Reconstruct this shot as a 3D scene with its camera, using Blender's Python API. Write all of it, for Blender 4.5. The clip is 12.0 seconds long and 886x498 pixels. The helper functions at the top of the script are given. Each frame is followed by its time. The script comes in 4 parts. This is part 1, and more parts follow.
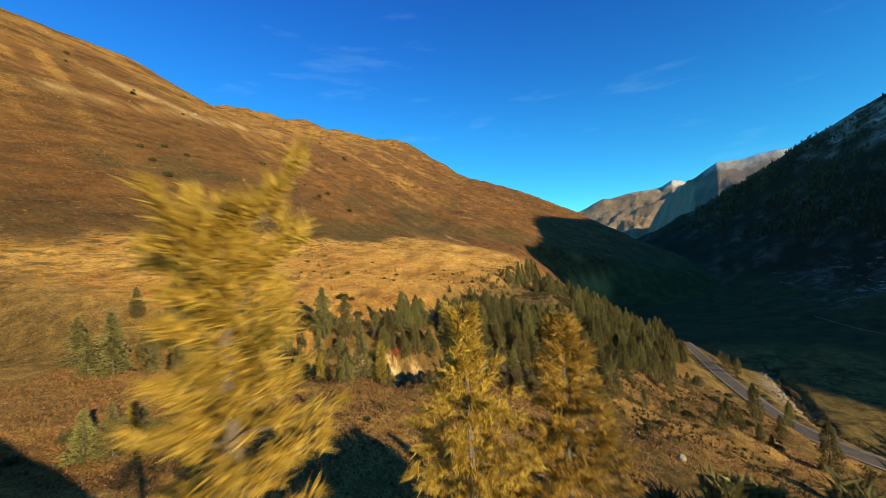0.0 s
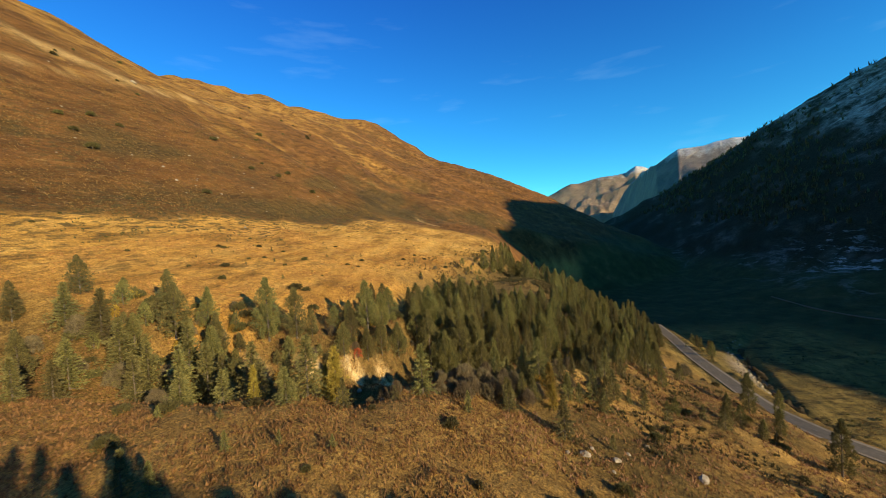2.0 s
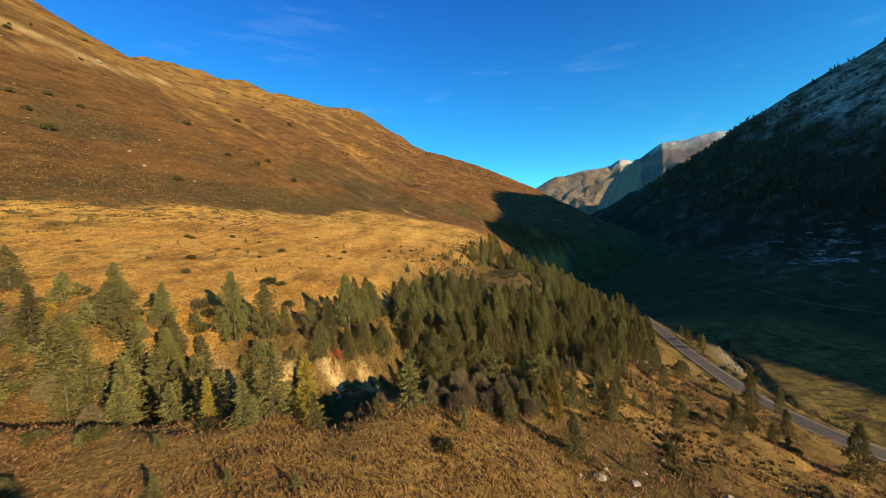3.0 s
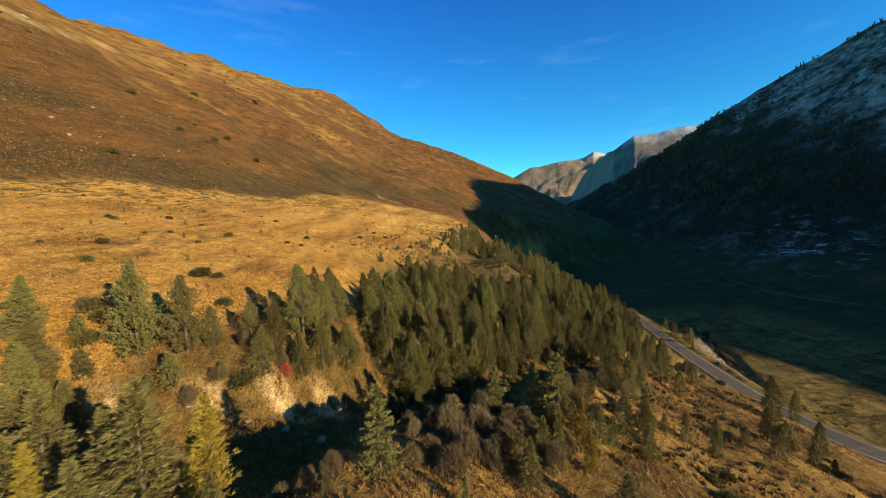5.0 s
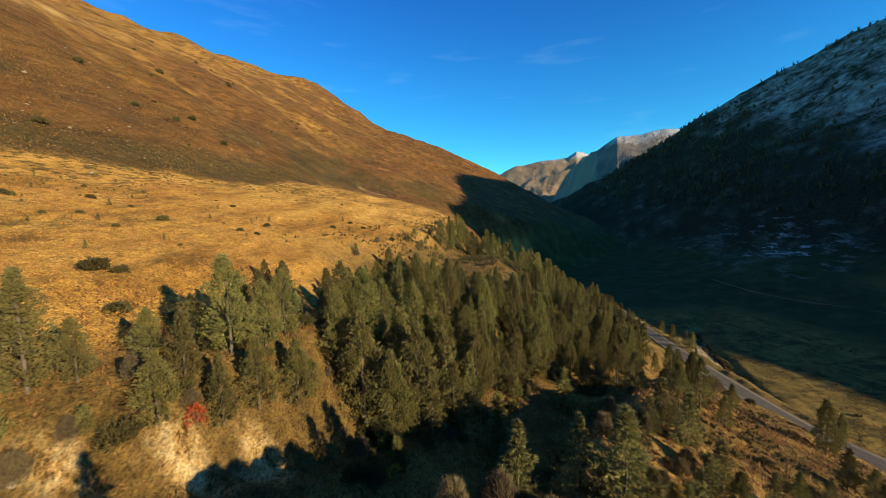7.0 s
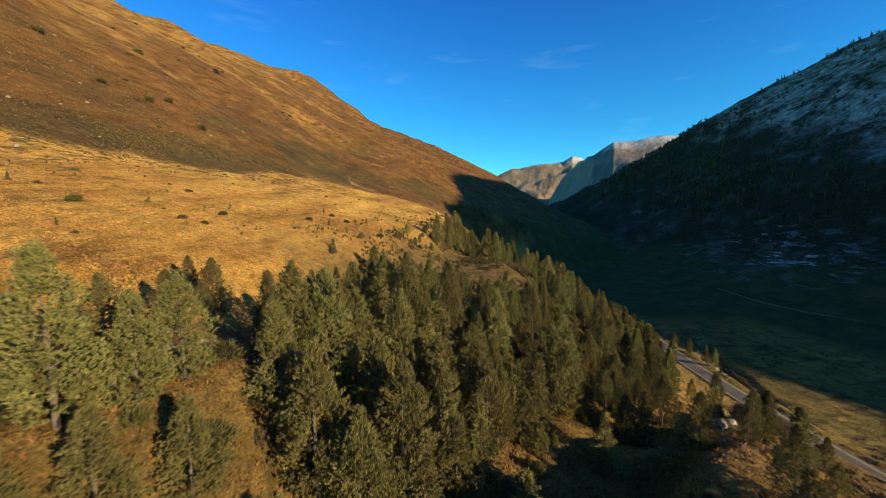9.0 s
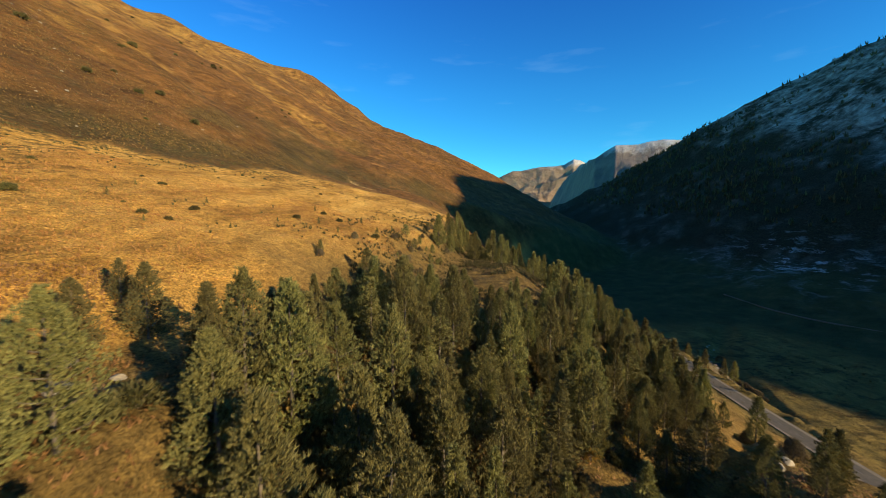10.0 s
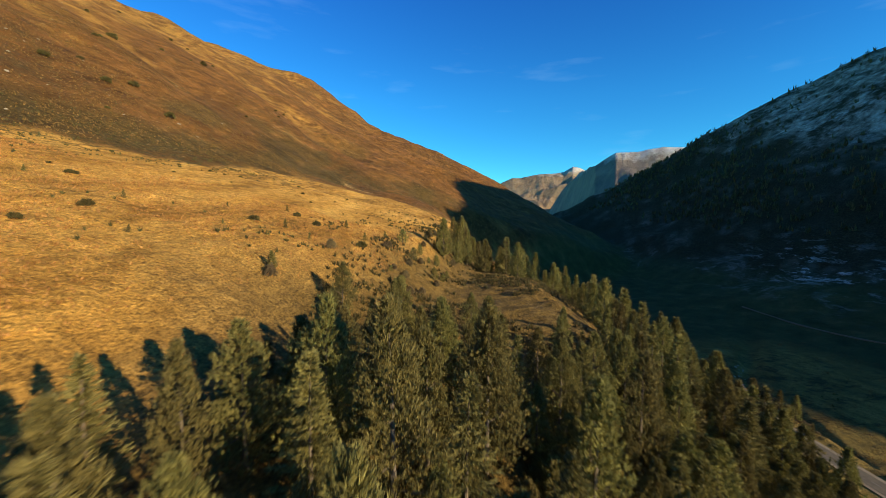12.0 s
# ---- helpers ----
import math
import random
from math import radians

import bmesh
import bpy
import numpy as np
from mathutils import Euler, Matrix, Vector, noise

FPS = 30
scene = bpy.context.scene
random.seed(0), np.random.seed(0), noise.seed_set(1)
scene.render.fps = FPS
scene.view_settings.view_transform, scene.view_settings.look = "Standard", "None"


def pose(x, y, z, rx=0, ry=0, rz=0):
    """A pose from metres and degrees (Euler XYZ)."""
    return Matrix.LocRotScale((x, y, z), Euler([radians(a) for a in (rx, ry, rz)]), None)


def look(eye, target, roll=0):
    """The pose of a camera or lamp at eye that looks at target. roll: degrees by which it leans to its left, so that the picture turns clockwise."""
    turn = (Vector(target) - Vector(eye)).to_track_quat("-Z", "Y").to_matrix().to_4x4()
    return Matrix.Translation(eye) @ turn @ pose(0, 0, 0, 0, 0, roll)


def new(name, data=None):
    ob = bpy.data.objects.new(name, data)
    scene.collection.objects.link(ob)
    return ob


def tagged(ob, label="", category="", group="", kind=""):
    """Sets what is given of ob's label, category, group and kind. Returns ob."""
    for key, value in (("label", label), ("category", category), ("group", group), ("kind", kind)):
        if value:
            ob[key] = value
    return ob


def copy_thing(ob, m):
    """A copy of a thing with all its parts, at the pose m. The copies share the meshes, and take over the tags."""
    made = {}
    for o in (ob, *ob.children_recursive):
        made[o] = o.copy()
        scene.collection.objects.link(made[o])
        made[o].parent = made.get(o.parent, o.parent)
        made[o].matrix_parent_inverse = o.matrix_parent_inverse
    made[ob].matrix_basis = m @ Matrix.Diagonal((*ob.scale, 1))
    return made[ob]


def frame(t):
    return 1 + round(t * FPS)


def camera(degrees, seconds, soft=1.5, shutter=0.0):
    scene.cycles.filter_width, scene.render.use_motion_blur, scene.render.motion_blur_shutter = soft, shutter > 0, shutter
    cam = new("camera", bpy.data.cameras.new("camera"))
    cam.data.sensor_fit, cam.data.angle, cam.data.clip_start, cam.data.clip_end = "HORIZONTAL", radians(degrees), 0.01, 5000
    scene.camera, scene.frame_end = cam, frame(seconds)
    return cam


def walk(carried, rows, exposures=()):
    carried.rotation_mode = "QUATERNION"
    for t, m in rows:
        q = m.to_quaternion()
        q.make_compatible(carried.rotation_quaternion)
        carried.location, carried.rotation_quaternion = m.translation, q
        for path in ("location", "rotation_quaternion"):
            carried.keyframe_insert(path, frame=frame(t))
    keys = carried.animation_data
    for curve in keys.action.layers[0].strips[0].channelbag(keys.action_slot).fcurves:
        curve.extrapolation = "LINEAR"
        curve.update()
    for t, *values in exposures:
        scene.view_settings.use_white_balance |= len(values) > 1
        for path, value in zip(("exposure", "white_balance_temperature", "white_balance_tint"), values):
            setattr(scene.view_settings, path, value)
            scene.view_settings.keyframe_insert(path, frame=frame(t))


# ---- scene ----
cam = camera(99.1, 12.0, soft=0.85, shutter=0.5)
PATH = [
    (0, (6.31, -41.71, 40.79), (-10.30, 56.87, 43.01), -3.77),
    (0.5, (5.83, -38.44, 40.62), (-8.76, 60.49, 41.92), -3.93),
    (1, (5.27, -35.07, 40.53), (-7.46, 64.11, 40.67), -4.01),
    (1.5, (4.66, -31.62, 40.45), (-6.29, 67.77, 39.33), -4.03),
    (2, (4.02, -28.09, 40.36), (-5.18, 71.46, 37.96), -4.01),
    (2.5, (3.38, -24.47, 40.22), (-4.10, 75.18, 36.57), -3.94),
    (3, (2.76, -20.77, 40.01), (-3.01, 78.95, 35.22), -3.84),
    (5, (0.77, -5.27, 38.45), (1.34, 94.41, 30.45), -3.13),
    (5.5, (0.43, -1.24, 37.91), (2.36, 98.39, 29.46), -2.88),
    (6, (0.17, 2.85, 37.34), (3.29, 102.41, 28.57), -2.61),
    (6.5, (-0.02, 6.99, 36.75), (4.14, 106.50, 27.78), -2.30),
    (7, (-0.15, 11.19, 36.16), (4.86, 110.65, 27.08), -1.97),
    (9, (-0.14, 28.76, 34.21), (6.48, 128.15, 25.39), -0.51),
    (9.5, (-0.07, 33.42, 33.88), (6.58, 132.82, 25.26), -0.16),
    (10, (-0.02, 38.23, 33.62), (6.60, 137.66, 25.25), 0.16),
    (10.5, (0.02, 43.23, 33.42), (6.57, 142.69, 25.35), 0.41),
    (11, (0.00, 48.47, 33.25), (6.53, 147.96, 25.57), 0.57),
    (11.5, (-0.09, 53.98, 33.11), (6.53, 153.50, 25.90), 0.60),
    (12, (-0.28, 59.82, 32.94), (6.61, 159.36, 26.31), 0.47),
]
walk(cam, [(t, look(eye, target, roll)) for t, eye, target, roll in PATH], exposures=[(0, 0.75), (12, 0.75)])


# ---------------------------------------------------------------- daylight
SUN_FROM, SUN_HIGH = 130.0, 15.0  # degrees clockwise from +y, degrees over the horizon

sky_world = bpy.data.worlds.new("sky")
scene.world = sky_world
sky_world.use_nodes = True
wn, wl = sky_world.node_tree.nodes, sky_world.node_tree.links
wn.clear()
sky = wn.new("ShaderNodeTexSky")
sky.sky_type, sky.sun_disc = "NISHITA", False
sky.sun_elevation, sky.sun_rotation = radians(SUN_HIGH), radians(SUN_FROM)
sky.altitude, sky.air_density, sky.dust_density, sky.ozone_density = 2000, 1.0, 0.2, 3.0
tint = wn.new("ShaderNodeHueSaturation")
tint.inputs["Saturation"].default_value = 1.25
tint.inputs["Hue"].default_value = 0.505
tint.inputs["Value"].default_value = 0.92
back = wn.new("ShaderNodeBackground")
back.inputs["Strength"].default_value = 0.15
wout = wn.new("ShaderNodeOutputWorld")
wl.new(sky.outputs[0], tint.inputs["Color"])
# deeper blue higher up, turquoise towards the horizon, and a few thin wisps of cloud
place = wn.new("ShaderNodeTexCoord").outputs["Generated"]
split = wn.new("ShaderNodeSeparateXYZ")
wl.new(place, split.inputs[0])
fade = wn.new("ShaderNodeValToRGB")
fade.color_ramp.elements.new(0.3)
fade.color_ramp.elements.new(0.6)
# the last stop warms the unseen sky overhead, so shade gets less blue light
for el, at, colour in zip(fade.color_ramp.elements, (0.06, 0.3, 0.56, 0.72), ((0.36, 1.08, 0.92, 1), (0.43, 1.03, 1.05, 1), (0.46, 0.77, 1.06, 1), (1.05, 0.95, 0.7, 1))):
    el.position, el.color = at, colour
wl.new(split.outputs[2], fade.inputs[0])
tone = wn.new("ShaderNodeMix")
tone.data_type, tone.blend_type = "RGBA", "MULTIPLY"
tone.inputs[0].default_value = 1.0
wl.new(tint.outputs[0], tone.inputs[6])
wl.new(fade.outputs[0], tone.inputs[7])
spread = wn.new("ShaderNodeMapping")
spread.inputs["Scale"].default_value = (3.0, 3.0, 16.0)
spread.inputs["Rotation"].default_value = (0.12, 0.1, 0.0)
wl.new(place, spread.inputs["Vector"])
wisp = wn.new("ShaderNodeTexNoise")
wisp.inputs["Scale"].default_value, wisp.inputs["Detail"].default_value = 1.6, 8.0
wl.new(spread.outputs[0], wisp.inputs["Vector"])
thin = wn.new("ShaderNodeMapRange")
thin.inputs["From Min"].default_value, thin.inputs["From Max"].default_value, thin.inputs["To Max"].default_value = 0.6, 0.85, 0.1
wl.new(wisp.outputs["Fac"], thin.inputs[0])
cloud = wn.new("ShaderNodeMix")
cloud.data_type = "RGBA"
cloud.inputs[7].default_value = (3.0, 4.5, 5.0, 1)
wl.new(thin.outputs[0], cloud.inputs[0])
wl.new(tone.outputs[2], cloud.inputs[6])
wl.new(cloud.outputs[2], back.inputs["Color"])
wl.new(back.outputs[0], wout.inputs["Surface"])

sun_data = bpy.data.lights.new("sun", "SUN")
sun_data.energy, sun_data.angle, sun_data.color = 5.0, radians(0.6), (1.0, 0.79, 0.46)
sun = new("sun", sun_data)
a, e = radians(SUN_FROM), radians(SUN_HIGH)
sun.matrix_world = look((200 * math.sin(a), 200 * math.cos(a), 200 * math.tan(e)), (0, 0, 0))


# ---------------------------------------------------------------- materials
def material(name):
    m = bpy.data.materials.new(name)
    m.use_nodes = True
    n, l = m.node_tree.nodes, m.node_tree.links
    return m, n, l, n["Principled BSDF"]


def noise_node(n, l, where, scale, detail=6.0, rough=0.6, stretch=None):
    t = n.new("ShaderNodeTexNoise")
    t.inputs["Scale"].default_value, t.inputs["Detail"].default_value, t.inputs["Roughness"].default_value = scale, detail, rough
    if stretch:
        mp = n.new("ShaderNodeMapping")
        mp.inputs["Scale"].default_value = stretch
        l.new(where, mp.inputs["Vector"])
        where = mp.outputs[0]
    l.new(where, t.inputs["Vector"])
    return t.outputs["Fac"]


def ramp(n, l, fac, stops):
    r = n.new("ShaderNodeValToRGB")
    els = r.color_ramp.elements
    while len(els) < len(stops):
        els.new(0.5)
    for el, (p, c) in zip(els, stops):
        el.position, el.color = p, (*c, 1) if len(c) == 3 else c
    l.new(fac, r.inputs[0])
    return r.outputs[0]


def mix(n, l, fac, a, b, mode="MIX"):
    m = n.new("ShaderNodeMix")
    m.data_type, m.blend_type = "RGBA", mode
    if isinstance(fac, float):
        m.inputs[0].default_value = fac
    else:
        l.new(fac, m.inputs[0])
    for k, v in ((6, a), (7, b)):
        if isinstance(v, tuple):
            m.inputs[k].default_value = (*v, 1)
        else:
            l.new(v, m.inputs[k])
    return m.outputs[2]


def calc(n, l, op, a, b=0.0, clamp=False):
    m = n.new("ShaderNodeMath")
    m.operation, m.use_clamp = op, clamp
    for k, v in ((0, a), (1, b)):
        if isinstance(v, (int, float)):
            m.inputs[k].default_value = v
        else:
            l.new(v, m.inputs[k])
    return m.outputs[0]


def bumped(n, l, bsdf, h, strength, distance):
    b = n.new("ShaderNodeBump")
    b.inputs["Strength"].default_value, b.inputs["Distance"].default_value = strength, distance
    l.new(h, b.inputs["Height"])
    l.new(b.outputs[0], bsdf.inputs["Normal"])


def ground_material():
    m, n, l, bsdf = material("mountain_ground")
    where = n.new("ShaderNodeNewGeometry").outputs["Position"]

    def zone(name):
        at = n.new("ShaderNodeAttribute")
        at.attribute_name = name
        return at.outputs["Fac"]

    big, mid, small, fine = (noise_node(n, l, where, s, 8, 0.65) for s in (0.012, 0.07, 0.45, 2.6))
    streak = noise_node(n, l, where, 0.16, 6, 0.6, (1.0, 0.35, 1.0))
    # rust-brown bilberry and heather
    brown = ramp(n, l, small, [(0.3, (0.11, 0.064, 0.02)), (0.5, (0.26, 0.15, 0.043)), (0.72, (0.38, 0.245, 0.075))])
    dry = ramp(n, l, mid, [(0.35, (0.27, 0.16, 0.045)), (0.6, (0.42, 0.27, 0.082))])
    terrace = mix(n, l, calc(n, l, "MULTIPLY", mid, 0.9), brown, dry)
    # golden alpine grass
    gold = ramp(n, l, streak, [(0.28, (0.34, 0.185, 0.042)), (0.45, (0.62, 0.335, 0.068)), (0.68, (0.72, 0.44, 0.115))])
    gold = mix(n, l, 0.45, gold, ramp(n, l, small, [(0.35, (0.22, 0.115, 0.028)), (0.55, (0.57, 0.33, 0.08))]))
    # upper hillside
    heath = ramp(n, l, streak, [(0.3, (0.07, 0.034, 0.013)), (0.5, (0.165, 0.076, 0.022)), (0.66, (0.24, 0.115, 0.033)), (0.8, (0.36, 0.2, 0.068))])
    heath = mix(n, l, calc(n, l, "MULTIPLY", big, 0.5), heath, ramp(n, l, small, [(0.4, (0.06, 0.038, 0.013)), (0.6, (0.18, 0.095, 0.028))]))
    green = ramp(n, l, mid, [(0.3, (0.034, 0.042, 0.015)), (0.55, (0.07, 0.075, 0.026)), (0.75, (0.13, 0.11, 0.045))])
    # forest ground, with the neutral dark of the mountain's shade put into its colour
    shaded_woods = ramp(n, l, small, [(0.35, (0.022, 0.018, 0.008)), (0.6, (0.055, 0.044, 0.019)), (0.8, (0.12, 0.092, 0.05))])
    pasture = ramp(n, l, streak, [(0.3, (0.09, 0.075, 0.025)), (0.5, (0.2, 0.145, 0.042)), (0.7, (0.3, 0.21, 0.065))])
    rock = ramp(n, l, noise_node(n, l, where, 0.06, 10, 0.75), [(0.36, (0.06, 0.05, 0.04)), (0.5, (0.26, 0.23, 0.19)), (0.64, (0.52, 0.48, 0.42))])
    cracks = noise_node(n, l, where, 0.75, 5, 0.68, (1.2, 1.2, 0.4))
    scar = ramp(n, l, cracks, [(0.37, (0.09, 0.05, 0.02)), (0.45, (0.48, 0.30, 0.11)), (0.56, (0.68, 0.50, 0.24)), (0.75, (0.78, 0.64, 0.40))])
    snow = ramp(n, l, fine, [(0.3, (0.5, 0.52, 0.5)), (0.7, (0.74, 0.75, 0.72))])
    c = mix(n, l, zone("meadow"), terrace, gold)
    swathes = noise_node(n, l, where, 0.11, 8, 0.66, (1.0, 0.3, 1.0))
    c = mix(n, l, calc(n, l, "MULTIPLY", zone("meadow"), 0.8), c, ramp(n, l, swathes, [(0.36, (0.42, 0.38, 0.33)), (0.47, (0.85, 0.83, 0.8)), (0.56, (1.05, 1.05, 1.05)), (0.7, (1.25, 1.3, 1.35))]), "MULTIPLY")
    c = mix(n, l, zone("heath"), c, heath)
    olive = ramp(n, l, small, [(0.32, (0.028, 0.027, 0.011)), (0.52, (0.075, 0.058, 0.02)), (0.72, (0.16, 0.105, 0.036))])
    c = mix(n, l, calc(n, l, "MULTIPLY", zone("fringe"), 0.8), c, olive)
    ledges = noise_node(n, l, where, 0.05, 10, 0.68, (1.0, 0.22, 1.0))
    c = mix(n, l, calc(n, l, "MULTIPLY", zone("heath"), 0.5), c, ramp(n, l, ledges, [(0.36, (0.45, 0.42, 0.4)), (0.48, (0.95, 0.95, 0.95)), (0.6, (1.15, 1.1, 1.0)), (0.7, (1.7, 1.75, 1.8))]), "MULTIPLY")
    lines = ramp(n, l, noise_node(n, l, where, 0.09, 9, 0.72, (1.0, 0.25, 1.0)), [(0.42, (0, 0, 0)), (0.56, (1, 1, 1))])
    c = mix(n, l, calc(n, l, "MULTIPLY", zone("crest"), calc(n, l, "MULTIPLY", lines, 0.42)), c, gold)
    gullied = noise_node(n, l, where, 0.05, 11, 0.74, (0.35, 1.0, 0.6))
    c = mix(n, l, calc(n, l, "MULTIPLY", zone("spur"), 0.65), c, ramp(n, l, gullied, [(0.34, (0.4, 0.42, 0.38)), (0.46, (0.8, 0.8, 0.75)), (0.55, (1.1, 1.1, 1.05)), (0.66, (2.0, 2.1, 2.2))]), "MULTIPLY")
    c = mix(n, l, zone("bench"), c, ramp(n, l, mid, [(0.35, (0.36, 0.22, 0.075)), (0.65, (0.56, 0.38, 0.16))]))
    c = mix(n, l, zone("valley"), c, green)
    c = mix(n, l, zone("pasture"), c, pasture)
    scrub = ramp(n, l, noise_node(n, l, where, 0.16, 7, 0.7, (0.6, 1.0, 1.0)), [(0.5, (0, 0, 0)), (0.6, (0.8, 0.8, 0.8))])
    c = mix(n, l, calc(n, l, "MULTIPLY", zone("pasture"), scrub), c, (0.05, 0.04, 0.015))
    c = mix(n, l, zone("shaded_woods"), c, shaded_woods)
    crags = ramp(n, l, noise_node(n, l, where, 0.022, 12, 0.72), [(0.42, (0, 0, 0)), (0.54, (1, 1, 1))])
    c = mix(n, l, calc(n, l, "MULTIPLY", zone("rock"), crags), c, rock)
    # dark olive ground; on the right-hand heath it also stands in for tuft shadows
    under = ramp(n, l, small, [(0.3, (0.034, 0.026, 0.01)), (0.5, (0.095, 0.068, 0.022)), (0.72, (0.21, 0.135, 0.042))])
    c = mix(n, l, calc(n, l, "MULTIPLY", zone("floor"), 0.9), c, under)
    c = mix(n, l, zone("scar"), c, scar)
    c = mix(n, l, zone("shingle"), c, ramp(n, l, fine, [(0.3, (0.16, 0.12, 0.08)), (0.52, (0.36, 0.29, 0.2)), (0.7, (0.58, 0.5, 0.38))]))
    clumps = ramp(n, l, noise_node(n, l, where, 0.5, 5, 0.62, (1.0, 0.38, 1.0)), [(0.5, (0, 0, 0)), (0.57, (0.8, 0.8, 0.8))])
    flecks = ramp(n, l, noise_node(n, l, where, 0.8, 5, 0.7, (1.0, 0.35, 1.0)), [(0.6, (0, 0, 0)), (0.68, (0.6, 0.6, 0.6))])
    c = mix(n, l, calc(n, l, "MULTIPLY", zone("heath"), flecks), c, (0.48, 0.33, 0.15))
    c = mix(n, l, calc(n, l, "MULTIPLY", zone("mats"), clumps), c, ramp(n, l, fine, [(0.3, (0.035, 0.035, 0.014)), (0.7, (0.12, 0.09, 0.035))]))
    speck = ramp(n, l, noise_node(n, l, where, 1.1, 5, 0.75), [(0.3, (0.45, 0.42, 0.4)), (0.48, (1.0, 1.0, 1.0)), (0.7, (1.35, 1.3, 1.2))])
    c = mix(n, l, 0.8, c, speck, "MULTIPLY")
    tuft = noise_node(n, l, where, 4.2, 4, 0.7)
    c = mix(n, l, 0.75, c, ramp(n, l, tuft, [(0.33, (0.28, 0.25, 0.22)), (0.5, (1.0, 1.0, 1.0)), (0.66, (1.6, 1.55, 1.4))]), "MULTIPLY")
    patches = ramp(n, l, noise_node(n, l, where, 0.05, 12, 0.8), [(0.52, (0, 0, 0)), (0.66, (0.75, 0.75, 0.75))])
    c = mix(n, l, calc(n, l, "MULTIPLY", zone("snow"), patches), c, snow)
    veins = ramp(n, l, noise_node(n, l, where, 0.09, 9, 0.75, (1.0, 0.45, 1.0)), [(0.53, (0, 0, 0)), (0.6, (0.9, 0.9, 0.9))])
    c = mix(n, l, calc(n, l, "MULTIPLY", zone("frost"), veins), c, snow)
    l.new(c, bsdf.inputs["Base Color"])
    bsdf.inputs["Roughness"].default_value = 0.95
    bsdf.inputs["Specular IOR Level"].default_value = 0.15
    h = calc(n, l, "ADD", calc(n, l, "MULTIPLY", small, 1.0), calc(n, l, "MULTIPLY", fine, 0.35))
    h = calc(n, l, "ADD", h, calc(n, l, "MULTIPLY", tuft, 0.24))
    h = calc(n, l, "ADD", h, calc(n, l, "MULTIPLY", calc(n, l, "MULTIPLY", zone("scar"), cracks), 1.2))
    bumped(n, l, bsdf, h, 1.0, 1.3)
    return m


def plain_material(name, dark, light, scale, rough=0.8, bump=0.3, depth=0.02, metal=0.0, island=0.0):
    m, n, l, bsdf = material(name)
    where = n.new("ShaderNodeTexCoord").outputs["Object"]
    g = noise_node(n, l, where, scale, 8, 0.65)
    coarse = noise_node(n, l, where, scale * 0.17, 4, 0.6)
    f = calc(n, l, "ADD", calc(n, l, "MULTIPLY", g, 0.6), calc(n, l, "MULTIPLY", coarse, 0.4))
    c = ramp(n, l, f, [(0.32, dark), (0.68, light)])
    if island:
        geo = n.new("ShaderNodeNewGeometry")
        info = n.new("ShaderNodeObjectInfo")
        v = calc(n, l, "ADD", calc(n, l, "MULTIPLY", geo.outputs["Random Per Island"], island), 1 - island / 2)
        v = calc(n, l, "MULTIPLY", v, calc(n, l, "ADD", calc(n, l, "MULTIPLY", info.outputs["Random"], 0.5), 0.75))
        hs = n.new("ShaderNodeHueSaturation")
        l.new(v, hs.inputs["Value"])
        l.new(c, hs.inputs["Color"])
        l.new(calc(n, l, "ADD", calc(n, l, "MULTIPLY", info.outputs["Random"], 0.04), 0.48), hs.inputs["Hue"])
        c = hs.outputs[0]
    l.new(c, bsdf.inputs["Base Color"])
    bsdf.inputs["Roughness"].default_value = rough
    bsdf.inputs["Metallic"].default_value = metal
    bsdf.inputs["Specular IOR Level"].default_value = 0.25
    if bump:
        bumped(n, l, bsdf, g, bump, depth)
    return m


def foliage_material(name, dark, light, through_leaf=0.3, hue_range=0.05, hue_from=0.465):
    """Needles and twigs: colour varies by blade, by place in the crown and by plant."""
    m, n, l, bsdf = material(name)
    geo, info = n.new("ShaderNodeNewGeometry"), n.new("ShaderNodeObjectInfo")
    where = n.new("ShaderNodeTexCoord").outputs["Object"]
    g = noise_node(n, l, where, 1.1, 5, 0.6)
    f = calc(n, l, "ADD", calc(n, l, "MULTIPLY", g, 0.6), calc(n, l, "MULTIPLY", geo.outputs["Random Per Island"], 0.4))
    c = ramp(n, l, f, [(0.28, dark), (0.72, light)])
    hs = n.new("ShaderNodeHueSaturation")
    l.new(c, hs.inputs["Color"])
    l.new(calc(n, l, "ADD", calc(n, l, "MULTIPLY", info.outputs["Random"], hue_range), hue_from), hs.inputs["Hue"])
    l.new(calc(n, l, "ADD", calc(n, l, "MULTIPLY", info.outputs["Random"], 0.5), 0.8), hs.inputs["Value"])
    l.new(hs.outputs[0], bsdf.inputs["Base Color"])
    bsdf.inputs["Roughness"].default_value, bsdf.inputs["Specular IOR Level"].default_value = 0.65, 0.25
    leaf = n.new("ShaderNodeBsdfTranslucent")
    l.new(hs.outputs[0], leaf.inputs["Color"])
    both = n.new("ShaderNodeMixShader")
    both.inputs[0].default_value = through_leaf
    l.new(bsdf.outputs[0], both.inputs[1])
    l.new(leaf.outputs[0], both.inputs[2])
    l.new(both.outputs[0], n["Material Output"].inputs["Surface"])
    return m


